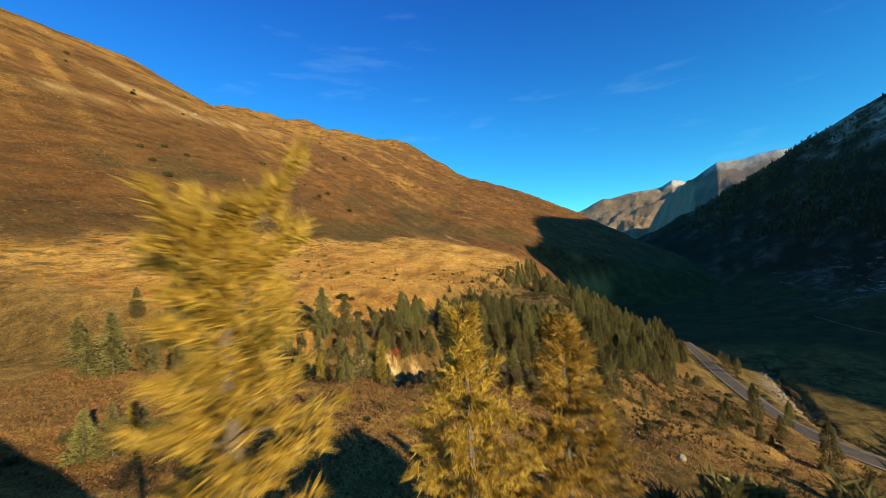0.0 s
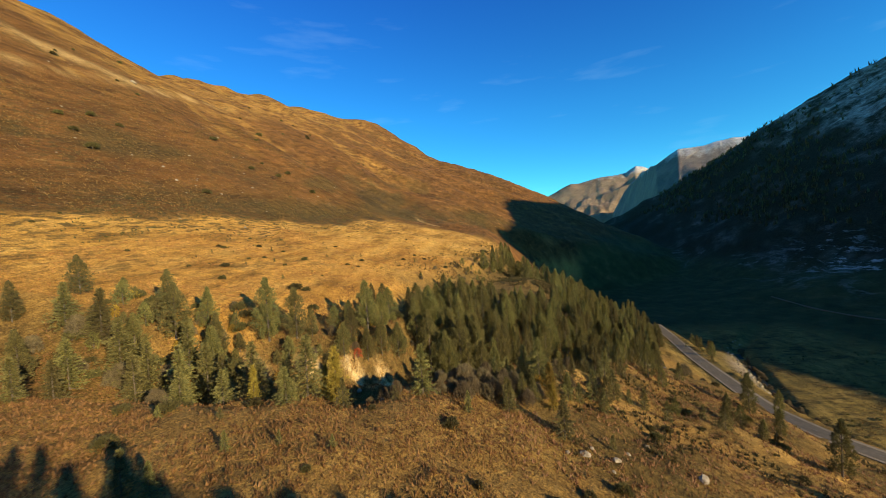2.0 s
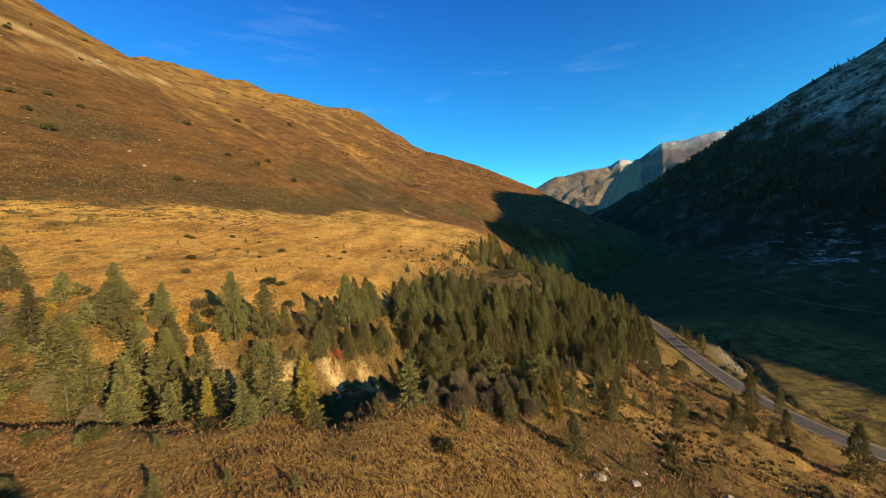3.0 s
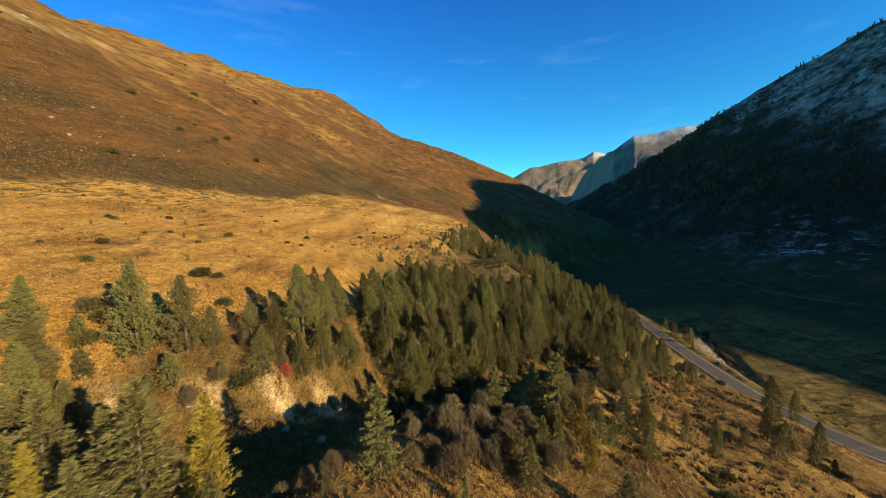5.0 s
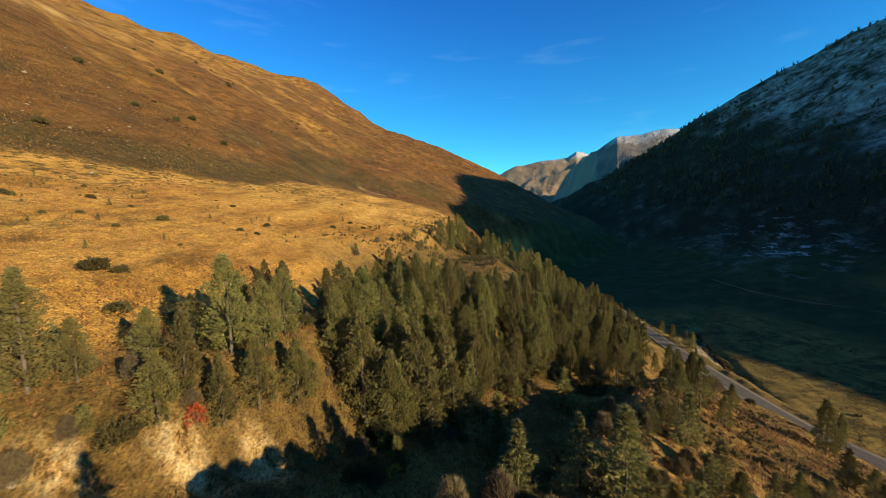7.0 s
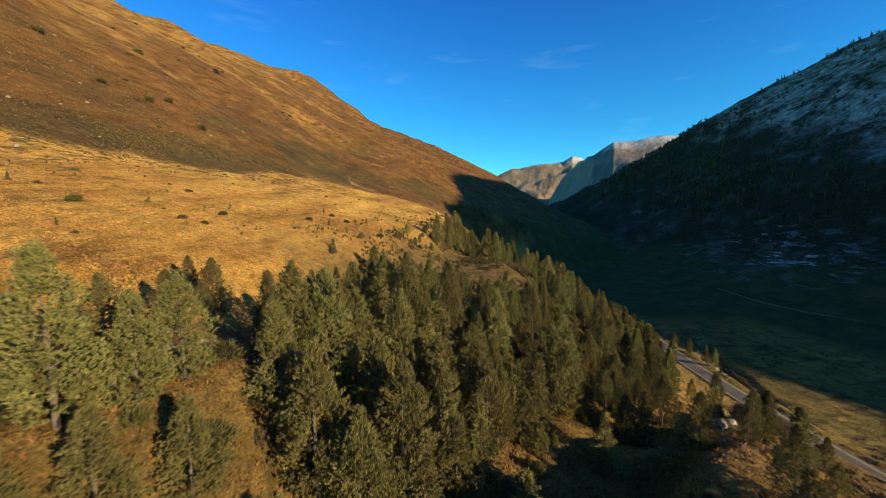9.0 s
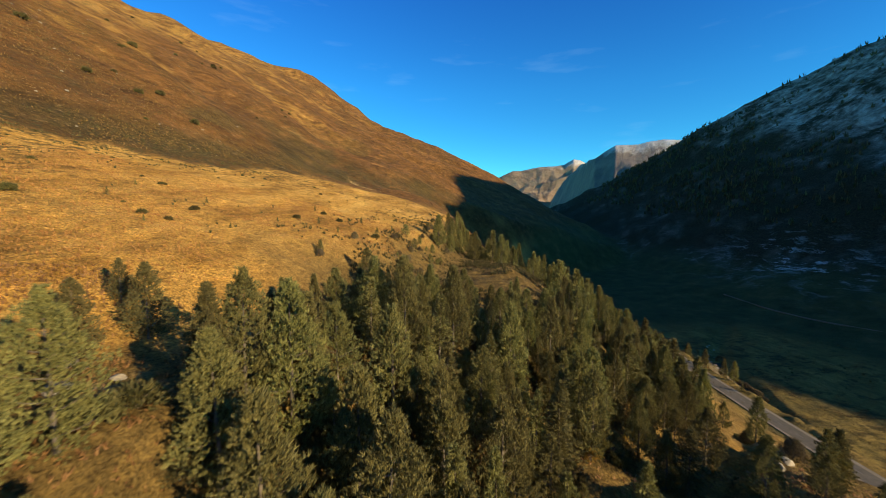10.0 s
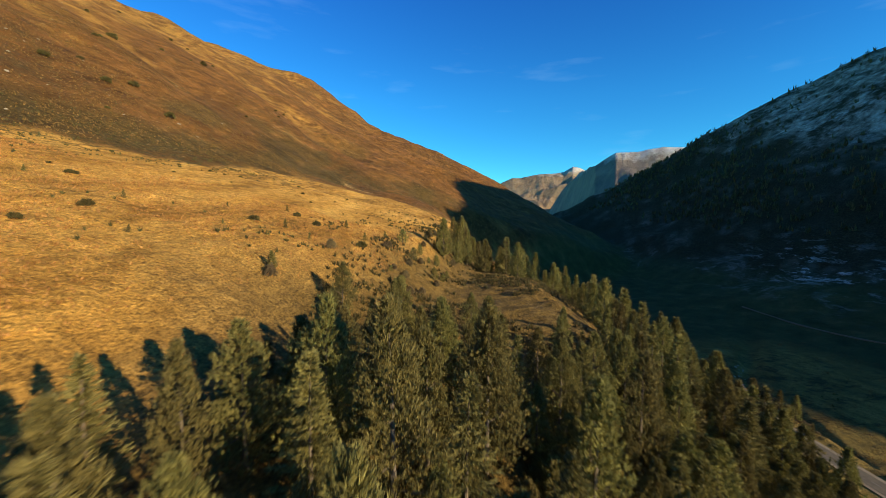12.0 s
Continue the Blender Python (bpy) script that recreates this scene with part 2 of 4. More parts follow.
GROUND = ground_material()
NEEDLES = foliage_material("pine_needles", (0.05, 0.053, 0.02), (0.265, 0.235, 0.075), 0.22, 0.035, 0.477)
LARCH = foliage_material("larch_needles", (0.27, 0.175, 0.026), (0.6, 0.42, 0.075), 0.45, 0.02, 0.488)
OLIVE_LARCH = foliage_material("turning_larch_needles", (0.13, 0.105, 0.02), (0.40, 0.285, 0.05), 0.25, 0.03, 0.485)
JUNIPER = foliage_material("juniper", (0.04, 0.043, 0.016), (0.165, 0.14, 0.048), 0.3, 0.03, 0.48)
HEATHER = foliage_material("heather", (0.13, 0.085, 0.025), (0.43, 0.295, 0.085))
HILL_SHRUB = foliage_material("dwarf_shrubs", (0.06, 0.037, 0.015), (0.25, 0.14, 0.045))
DRY_GRASS = foliage_material("dry_grass", (0.26, 0.14, 0.03), (0.62, 0.39, 0.10))
STRAW = foliage_material("straw", (0.2, 0.125, 0.045), (0.52, 0.36, 0.15), 0.2)
TWIGS = foliage_material("bare_twigs", (0.065, 0.05, 0.03), (0.21, 0.155, 0.085), 0.1, 0.02, 0.495)
ROWAN = foliage_material("red_leaves", (0.3, 0.06, 0.025), (0.5, 0.14, 0.05))
BARK = plain_material("bark", (0.07, 0.055, 0.04), (0.2, 0.16, 0.12), 6.0, 0.9, 0.6, 0.02)
STONE = plain_material("pale_stone", (0.17, 0.14, 0.10), (0.42, 0.36, 0.27), 2.2, 0.9, 0.7, 0.06)


# ---------------------------------------------------------------- terrain
def soft_max(a, b, k):
    m = np.maximum(a, b)
    return m + k * np.log1p(np.exp(-np.abs(a - b) / k))


def soft_min(a, b, k):
    return -soft_max(-a, -b, k)


def smooth(a, b, x):
    s = np.clip((x - a) / (b - a), 0, 1)
    return s * s * (3 - 2 * s)


def line_distance(line, x, y):
    """Signed distance to a broken line (positive to its right) and the share of the way along it."""
    best, side, along = np.full(np.shape(x), 1e9), np.zeros(np.shape(x)), np.zeros(np.shape(x))
    n = len(line) - 1
    for i in range(n):
        (ax, ay), (bx, by) = line[i][:2], line[i + 1][:2]
        dx, dy = bx - ax, by - ay
        size = math.hypot(dx, dy)
        s = ((x - ax) * dx + (y - ay) * dy) / size**2
        low, high = (-9 if i == 0 else 0), (9 if i == n - 1 else 1)
        c = np.clip(s, low, high)
        d = np.hypot(x - ax - c * dx, y - ay - c * dy)
        nearer = d < best
        best = np.where(nearer, d, best)
        side = np.where(nearer, np.sign((x - ax) * dy - (y - ay) * dx), side)
        along = np.where(nearer, (i + np.clip(s, 0, 1)) / n, along)
    return best * np.where(side == 0, 1, side), along


class Lumps:
    """Layered value noise, made once from a seed."""

    def __init__(self, seed):
        self.grid = np.random.RandomState(seed).rand(256, 256) * 2 - 1

    def one(self, x, y):
        xi, yi = np.floor(x).astype(int), np.floor(y).astype(int)
        fx, fy = x - xi, y - yi
        fx, fy = fx * fx * (3 - 2 * fx), fy * fy * (3 - 2 * fy)
        g, a, b, c, d = self.grid, xi % 256, (xi + 1) % 256, yi % 256, (yi + 1) % 256
        return (g[a, c] * (1 - fx) + g[b, c] * fx) * (1 - fy) + (g[a, d] * (1 - fx) + g[b, d] * fx) * fy

    def __call__(self, x, y, size, octaves=3):
        x, y = np.asarray(x, float) / size, np.asarray(y, float) / size
        total, gain = 0, 1.0
        for n in range(octaves):
            total = total + gain * self.one(x + 17.3 * n, y - 9.1 * n)
            x, y, gain = 2.03 * x, 2.03 * y, gain * 0.5
        return total


lumps = Lumps(4)
EDGE = [(-140, 14), (-75, 24), (-50, 38), (-40, 52), (-34, 68), (-25, 84), (-20, 102), (-10, 120), (0, 150), (14, 220), (39, 384), (60, 600)]
GULLY = [(-80, 16), (-45, 22), (-18, 32), (1, 52), (24, 77), (45, 99), (62, 122)]
ROAD = [(128, -5), (112, 25), (97, 48), (87.5, 71), (88, 92), (92, 112), (97.5, 136), (103.5, 163), (114, 207), (123, 245)]
ROAD_LEVELS = [-22, -17, -14.5, -15, -17.5, -19.3, -21.6, -23.7, -26, -28.5]
STREAM = [(170, -60), (146, 60), (134, 120), (135, 147), (147, 175), (157, 200), (172, 240), (205, 275), (228, 300)]


# foot of the steep bank under the grove: x, y, level
BANK = [(-44, 31, 18), (-30, 36, 15.8), (-22.5, 41.2, 14.2), (-14, 47.6, 11), (-6.6, 58.6, 8), (1, 67, 7.5), (12, 76, 6), (23, 85, 4), (40, 96, 1)]


SLIPS = [(-20.6, 42.9, 2.9, 1.5, 0.95), (-16.0, 46.4, 2.4, 1.7, 0.95), (-28.6, 39.4, 2.7, 1.8, 0.9), (-36, 35.6, 4, 1.7, 0.58), (-45, 32.2, 4, 2, 0.5), (-19, 62, 2.5, 3, 0.5), (0.5, 67.5, 2.6, 1.6, 0.7), (9, 75, 2.5, 2, 0.5), (47, 84, 5, 4, 0.5), (60, 96, 4, 5, 0.5), (44, 103, 4, 3, 0.35)]


def flank(x, y):
    return 21.2 - 0.08 * x - 0.31 * 6 * np.log1p(np.exp(np.minimum((x + 6) / 6, 60))) + 1.2 * np.clip(-y - 28, 0, 14) + 11 * np.exp(-(((x - 45) / 32) ** 2) - ((y - 165) / 45) ** 2) + 7 * np.exp(-(((x - 30) / 20) ** 2) - ((y - 120) / 30) ** 2)


def bare_soil(x, y):
    """Where the bank has slipped and shows its pale earth."""
    torn = 0.55 + 0.6 * lumps(x + 80, y, 4, 4)
    total = 0
    for cx, cy, rx, ry, full in SLIPS:
        total = total + full * np.exp(-(((x - cx) / rx) ** 2) - ((y - cy) / ry) ** 2)
    return np.clip((total - 0.25 + 0.5 * (torn - 0.5)) * 2.2, 0, 1) * np.clip(total * 4, 0, 1)


def height(x, y, rough=True):
    x, y = np.asarray(x, float), np.asarray(y, float)
    meadow = 15.3 - 0.25 * x + 0.09 * y
    hill = -34 - 0.63 * x + 0.16 * y + 0.25 * np.maximum(0, -x - 200) * smooth(400, 150, y)
    spur = -70 - 0.38 * x + 0.296 * y + 0.03 * np.maximum(0, y - 900)
    edge, _ = line_distance(EDGE, x, y)
    low = soft_max(flank(x, y), spur, 5)
    gully, along = line_distance(GULLY, x, y)
    gully = gully + 3.0 * lumps(x + 31, y, 13, 3)
    width = np.where(gully > 0, 10.0 + 1.5 * smooth(0.37, 0.43, along) * smooth(0.75, 0.55, along), 8.5 + 3 * smooth(0.35, 0.55, along))
    low = low - (4 + 8 * smooth(0.15, 0.35, along) - 5 * smooth(0.5, 0.75, along)) * smooth(1.0, 0.88, along) * np.exp(-((gully / width) ** 4)) * smooth(-70, -45, x)
    low = low + 1.8 * np.exp(-(((gully - 17) / 7) ** 2)) * smooth(0.40, 0.48, along) * smooth(0.82, 0.68, along)
    foot, along = line_distance(BANK, x, y)
    rise = np.interp(along * (len(BANK) - 1), range(len(BANK)), [p[2] for p in BANK]) + (1.2 + 0.7 * np.exp(-(((x + 21) / 10) ** 2))) * np.maximum(0, -foot)
    low = low + (soft_min(low, rise, 0.8) - low) * smooth(-52, -38, x) * smooth(48, 30, x) * smooth(14, 4, foot)
    road, along = line_distance(ROAD, x, y)
    low = low - 9 * smooth(5, 22, road) * smooth(95, 40, road) * smooth(-40, 40, y) * smooth(260, 200, y)
    level = np.interp(along * (len(ROAD) - 1), range(len(ROAD)), ROAD_LEVELS)
    bank = level + 0.35 * np.maximum(0, -road - 4) + 0.4 * np.maximum(0, -road - 28) + 0.5
    low = np.where(road < 0, low + (soft_min(low, bank, 1.5) - low) * smooth(85, 105, y) * smooth(240, 190, y), low)
    low = low + (level - low) * smooth(9, 4, np.abs(road)) * smooth(240, 215, y) * smooth(-5, 20, y)
    upper = soft_max(meadow, soft_max(hill, spur, 6), 3)
    left = upper + (low - upper) * smooth(-2, 14, edge)
    # the shoulder breaks off to the valley behind the forest
    left = soft_min(left, 33 + 0.13 * (y - 296) + 90 * smooth(275, 205, y) + 1.3 * np.maximum(0, y - 455) - 0.95 * (x - 21), 4)
    left = soft_min(left, 222 - 0.664 * (x - 56) + 0.095 * (y - 1000), 8)
    left = soft_min(left, 222 - 0.4 * (x - 56) - 0.5 * (y - 1000), 8)
    crest_x = -360 - 55 * smooth(300, 600, y)
    left = soft_min(left, soft_max(0 * y + 240, 250 + 0.26 * (y - 346), 12) + 0.5 * (x - crest_x), 8)
    left = left + np.minimum(0.016 * np.hypot(x, y), 15) * smooth(-80, -220, x)
    left = left + 30 * np.exp(-(((x + 285) / 110) ** 2) - ((y - 1020) / 260) ** 2)
    right = soft_max(-48 + 0.25 * (x - 270) + 0.03 * (y - 380), 0.63 * x + 0.1 * y - 297 + 0.175 * np.maximum(0, x - 600), 12)
    right = soft_min(right, 85 + 0.257 * (x - 375) - 0.62 * (y - 1090), 10)
    right = soft_min(right, 268 - 0.03 * (x - 697) - 0.567 * (y - 976), 10)
    right = soft_min(right, 480 - 0.6 * (x - 950) - 0.6 * np.maximum(0, 450 - y), 15)
    # an unseen mountain shoulder, added behind and beside the way to shade the valley
    s, q = 0.766 * x - 0.643 * y, 0.643 * x + 0.766 * y
    shoulder = 93 + 6 * smooth(240, 270, q) + 16 * smooth(270, 316, q) + 171 * smooth(316, 375, q) + 95 * smooth(375, 590, q) - 0.95 * np.abs(s - 600) - 1.2 * np.maximum(0, -q)
    right = soft_max(right, shoulder, 10)
    z = soft_max(left, soft_max(right, -47 + 0.05 * np.maximum(0, y - 350), 3), 3)
    stream, _ = line_distance(STREAM, x, y)
    z = z - 2.8 * np.exp(-((stream / 4.5) ** 4)) * smooth(330, 290, y)
    if rough:
        far = np.clip((np.hypot(x, y - 40) - 60) / 500, 0, 1)
        z = z + 1.3 * bare_soil(x, y) * lumps(x + 40, y, 3.5, 4)
        z = z + far * 9 * lumps(x, y, 90, 5) * smooth(10, 40, np.abs(road)) * smooth(-55, -25, z) + (0.28 + 0.3 * smooth(8, 24, x)) * lumps(x + 200, y, 4, 3) * (1 - far) * smooth(3.5, 6, np.abs(road)) + 0.35 * lumps(x, y, 9, 4) * (1 - 0.5 * far) * smooth(3.5, 6, np.abs(road))
    return z


# ---------------------------------------------------------------- ground sheet
def steps(low, fine_low, fine_high, high, fine, growth):
    mid = list(np.arange(fine_low, fine_high + 1e-6, fine))
    up, d = [mid[-1]], fine
    while up[-1] < high:
        d = min(d * growth, 20)
        up.append(up[-1] + d)
    down, d = [mid[0]], fine
    while down[-1] > low:
        d = min(d * growth, 20)
        down.append(down[-1] - d)
    return np.array(down[:0:-1] + mid + up[1:])


def grid_mesh(name, xs, ys, zs):
    nx, ny = len(xs), len(ys)
    gx, gy = np.meshgrid(xs, ys)
    co = np.stack([gx, gy, zs], -1).reshape(-1, 3).astype(np.float32)
    i = np.arange(nx * ny).reshape(ny, nx)
    quads = np.stack([i[:-1, :-1], i[:-1, 1:], i[1:, 1:], i[1:, :-1]], -1).reshape(-1, 4)
    me = bpy.data.meshes.new(name)
    me.vertices.add(len(co))
    me.vertices.foreach_set("co", co.ravel())
    me.loops.add(quads.size)
    me.loops.foreach_set("vertex_index", quads.ravel().astype(np.int32))
    me.polygons.add(len(quads))
    me.polygons.foreach_set("loop_start", np.arange(0, quads.size, 4, dtype=np.int32))
    me.update(calc_edges=True)
    me.shade_smooth()
    return me


BENCH = [(-236, 100), (-238, 165), (-240, 192), (-251, 241), (-262, 294), (-264, 392)]
SLOPE = [(-276, 170), (-258, 225), (-248, 275)]
STREAK = [(-59, 372), (-31, 324)]
TRACK = [(345, 150), (330, 195), (312, 250), (303, 278), (297, 300), (295, 335), (294, 382)]


def zones(x, y, z):
    """How much of each ground cover there is at a place."""
    n1, n2, n3 = lumps(x, y, 40, 4), lumps(x + 500, y, 12, 4), lumps(x, y + 300, 130, 4)
    edge, _ = line_distance(EDGE, x, y)
    gully, _ = line_distance(GULLY, x, y)
    stream, _ = line_distance(STREAM, x, y)
    rise = -34 - 0.63 * x + 0.16 * y - (15.3 - 0.25 * x + 0.09 * y)
    over = np.maximum(rise, (-70 - 0.38 * x + 0.296 * y) - (15.3 - 0.25 * x + 0.09 * y) - 4)
    leftside = smooth(0, 12, (13 - 9 * smooth(75, 100, y) - 8 * smooth(-44, -58, x)) - edge - 4 * n2)
    heath = smooth(-1.5, 2.5, over + 3.5 * n1) * smooth(8, -4, edge + 4 * n2)
    heath = np.maximum(heath, smooth(260, 330, y) * smooth(6, 14, z - (-30 + 0.05 * y)) * smooth(420, 300, x))
    meadow = leftside * (1 - heath)
    crest = smooth(-75, -20, z - np.maximum(240, 250 + 0.26 * (y - 346)) + 25 * n3 + 18 * n1) * smooth(-60, -160, x)
    crest = np.maximum(crest, smooth(0.25, 0.6, lumps(x * 0.3 + 77, y + 0.2 * x, 24, 4)) * smooth(90, 160, z) * smooth(-60, -160, x))
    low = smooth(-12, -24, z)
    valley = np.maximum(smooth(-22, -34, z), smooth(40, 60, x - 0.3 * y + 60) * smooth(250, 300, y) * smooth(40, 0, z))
    pasture = low * smooth(275, 230, x + 6 * n2) * smooth(330, 260, y)
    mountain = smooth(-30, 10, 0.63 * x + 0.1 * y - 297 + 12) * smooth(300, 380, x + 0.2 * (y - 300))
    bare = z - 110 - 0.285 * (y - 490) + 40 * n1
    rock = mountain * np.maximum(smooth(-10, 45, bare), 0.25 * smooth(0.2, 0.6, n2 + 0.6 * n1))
    shaded_woods = mountain
    scar = bare_soil(x, y)
    snow = 0.8 * mountain * smooth(0, 90, bare)
    snow = np.maximum(snow, 0.5 * smooth(0.1, 0.5, lumps(x, y, 40, 3)) * smooth(25, 6, np.abs(z + 17)) * smooth(290, 340, x))
    # low dark juniper mats on the meadow, and the track over the valley floor
    mats = leftside * np.clip(0.25 + 0.9 * np.exp(-((over / 7) ** 2)) + 0.5 * lumps(x, y - 200, 30, 3), 0, 1) * smooth(3, -3, edge)
    road, _ = line_distance(ROAD, x, y)
    late = smooth(85, 105, y)
    floor = 0.8 * smooth(0, 8, edge + 3 * n2 - 7 + 8 * late) * smooth(-1, -6, gully + 2 * n2) * smooth(-5, -9, road) * smooth(240, 200, y) * smooth(-50, -40, x)
    floor = np.maximum(floor, 0.75 * smooth(-44, -58, x) * smooth(-4, 8, edge + 4 * n2) * smooth(6, 14, y + 3 * n2))
    # open heath to the right: olive, with weak light and tuft shadows coloured in
    floor = np.maximum(floor, 0.95 * smooth(0, 24, x + 4 * n2) * smooth(-3, -9, road) * smooth(100, 80, y) * smooth(-0.9, 0.2, n2 + 0.4 * n1))
    fringe = heath * np.clip(np.exp(-(((over - 5) / 6) ** 2)) * (0.75 + 0.7 * n1) + 0.9 * smooth(0.25, 0.7, lumps(x * 0.6, y * 0.25 + 40, 26, 4)) * smooth(60, 20, over), 0, 1)
    shingle = np.exp(-(((stream + 7) / 4.5) ** 2)) * smooth(125, 150, y) * smooth(240, 205, y) * np.clip(0.75 + 0.6 * n2, 0, 1)
    spur = heath * smooth(190, 290, y + 30 * n1) * smooth(-260, -120, x)
    frost = np.exp(-(((x - 392 - 0.25 * (y - 410)) / 34) ** 2) - ((y - 400) / 75) ** 2) * np.clip(0.8 + 0.8 * n2, 0, 1) * (z > -40)
    bench = np.exp(-((line_distance(BENCH, x, y)[0] / 4.5) ** 2)) * np.clip(0.75 + 0.9 * n2, 0, 1) * smooth(95, 130, y) * smooth(430, 300, y)
    bench = np.maximum(bench, np.exp(-((line_distance(SLOPE, x, y)[0] / 6) ** 2)) * smooth(165, 195, y) * smooth(275, 240, y))
    bench = np.maximum(bench, np.exp(-((line_distance(STREAK, x, y)[0] / 2.6) ** 2)) * smooth(320, 330, y) * smooth(376, 366, y))
    return dict(bench=bench, spur=spur, frost=frost, shingle=shingle, fringe=fringe, crest=crest * heath, floor=floor, shaded_woods=shaded_woods, mats=mats, meadow=meadow, heath=heath, valley=valley * np.maximum(smooth(225, 270, x), smooth(250, 320, y)), pasture=pasture, rock=rock, scar=scar, snow=snow)


xs = steps(-900, -70, 100, 1700, 0.9, 1.03)
ys = steps(-900, -50, 150, 1500, 0.85, 1.03)
gx, gy = np.meshgrid(xs, ys)
gz = height(gx, gy)
ground = new("ground", grid_mesh("ground", xs, ys, gz))
ground.data.materials.append(GROUND)
for key, values in zones(gx, gy, gz).items():
    ground.data.attributes.new(key, "FLOAT", "POINT").data.foreach_set("value", values.ravel().astype(np.float32))
tagged(ground, "golden autumn grass and rust-brown heath on a mountain valley side", "ground", kind="structure")


# ---------------------------------------------------------------- trees
def mesh_from(name, verts, faces, mat):
    me = bpy.data.meshes.new(name)
    me.from_pydata([tuple(v) for v in verts], [], faces)
    me.materials.append(mat)
    me.update()
    return me


def tube(points, radii, sides=6):
    """Vertices and faces of a round stick along points."""
    verts, faces = [], []
    points = [Vector(p) for p in points]
    for i, (p, r) in enumerate(zip(points, radii)):
        d = (points[min(i + 1, len(points) - 1)] - points[max(i - 1, 0)]).normalized()
        u = d.orthogonal().normalized()
        v = d.cross(u)
        for k in range(sides):
            a = 2 * math.pi * k / sides
            verts.append(p + r * (math.cos(a) * u + math.sin(a) * v))
    for i in range(len(points) - 1):
        for k in range(sides):
            a, b = i * sides + k, i * sides + (k + 1) % sides
            faces.append((a, b, b + sides, a + sides))
    faces.append(tuple(range(sides - 1, -1, -1)))
    faces.append(tuple(range(len(verts) - sides, len(verts))))
    return verts, faces


def join(pieces):
    verts, faces = [], []
    for v, f in pieces:
        k = len(verts)
        verts += list(v)
        faces += [tuple(i + k for i in face) for face in f]
    return verts, faces


def sprays(rng, centres, ways, length, width, blades, spread):
    """Thin pointed blades round each centre, as needle tufts."""
    c = np.repeat(np.asarray(centres), blades, 0)
    w = np.repeat(np.asarray(ways), blades, 0)
    d = w + spread * rng.randn(*c.shape)
    d /= np.linalg.norm(d, axis=1)[:, None]
    side = np.cross(d, rng.randn(*c.shape))
    side /= np.linalg.norm(side, axis=1)[:, None] + 1e-9
    ln = length * (0.6 + 0.8 * rng.rand(len(c), 1))
    wd = width * (0.6 + 0.8 * rng.rand(len(c), 1))
    base = c + 0.12 * rng.randn(*c.shape) * length
    verts = np.stack([base - side * wd / 2, base + side * wd / 2, base + d * ln], 1).reshape(-1, 3)
    n = len(c)
    return verts, [(3 * i, 3 * i + 1, 3 * i + 2) for i in range(n)]


def conifer(name, seed, tall, wide, limbs, tufts, blades, blade, needles, style, label):
    """A tree at the origin: trunk with limbs, and a crown of needle tufts in clumps at the limbs' ends."""
    rng = np.random.RandomState(seed)
    tree = new(name)
    lean = rng.randn(2) * 0.015 * tall
    spine = [(lean[0] * s * s, lean[1] * s * s, tall * s) for s in (-0.03, 0.25, 0.5, 0.75, 0.97)]
    foot = 0.011 * tall + 0.04
    wood = [tube(spine, [foot * f for f in (1.15, 0.85, 0.6, 0.35, 0.08)], 7)]
    limb_meshes, centres, ways = [], [], []
    bare = {"pine": 0.07, "spruce": 0.05, "larch": 0.1}[style]
    turn = rng.rand() * 6.28
    for k in range(limbs):
        s = bare + (0.99 - bare) * ((k + rng.rand()) / limbs) ** 0.92
        u = (s - bare) / (1 - bare)
        a = k * 2.39996 + 0.5 * rng.randn()
        if style == "pine":
            reach = wide * min(1.0, 0.6 + 1.6 * u) * max(0.0, 1 - u**1.9) ** 1.0 + 0.08
            rise, lift = 0.15 + 0.7 * u, 1.1
        elif style == "spruce":
            reach, rise, lift = wide * (1 - u) ** 0.9 + 0.1, -0.15 + 0.45 * u, 0.15
        else:
            reach, rise, lift = wide * (1 - u) ** 0.8 * (0.6 + 0.4 * rng.rand()) + 0.12, 0.1 + 0.5 * u, 0.5
        reach *= (0.62 + 0.5 * rng.rand()) * (1 + 0.16 * math.sin(2 * a + turn + 5 * u) + 0.12 * math.sin(17 * u + turn))
        out = np.array([math.cos(a), math.sin(a), rise])
        out /= np.linalg.norm(out)
        start = np.array([lean[0] * s * s, lean[1] * s * s, tall * s * 0.985 - (0.15 * reach if style == "pine" else 0)])
        end = start + out * reach
        if k % (8 if style == "larch" else 14) == 0 and reach > 0.5:
            r0 = 0.012 + 0.018 * reach
            limb_meshes.append(tube([start, start + 0.55 * (end - start) - np.array([0, 0, 0.05 * reach]), end], [r0, 0.6 * r0, 0.2 * r0], 4))
        count = max(3, int(round(tufts * (0.4 + 0.75 * reach / wide))))
        for i in range(count):
            if style == "pine":
                f = 1.0 if i < 0.6 * count else rng.uniform(0.4, 0.95)
                p = start + f * (end - start) + rng.randn(3) * (0.10 + 0.05 * reach)
            else:
                f = rng.uniform(0.15, 1.03)
                p = start + f * (end - start) + rng.randn(3) * 0.07 * reach * np.array([1, 1, 0.4])
            w = out + np.array([0, 0, lift])
            centres.append(p)
            ways.append(w / np.linalg.norm(w))
    v, f = sprays(rng, centres, ways, blade, blade * (0.21 if style == "pine" else 0.2), blades, 0.38 if style != "larch" else 0.6)
    if style != "larch":
        wood += limb_meshes
    for data in limb_meshes if style == "larch" else []:
        new("branch", mesh_from("branch", *data, BARK)).parent = tree
    trunk = new("trunk", mesh_from("trunk", *join(wood), BARK))
    crown = new("crown", mesh_from("crown", v, f, needles))
    trunk.parent = crown.parent = tree
    return tagged(tree, label, "tree")


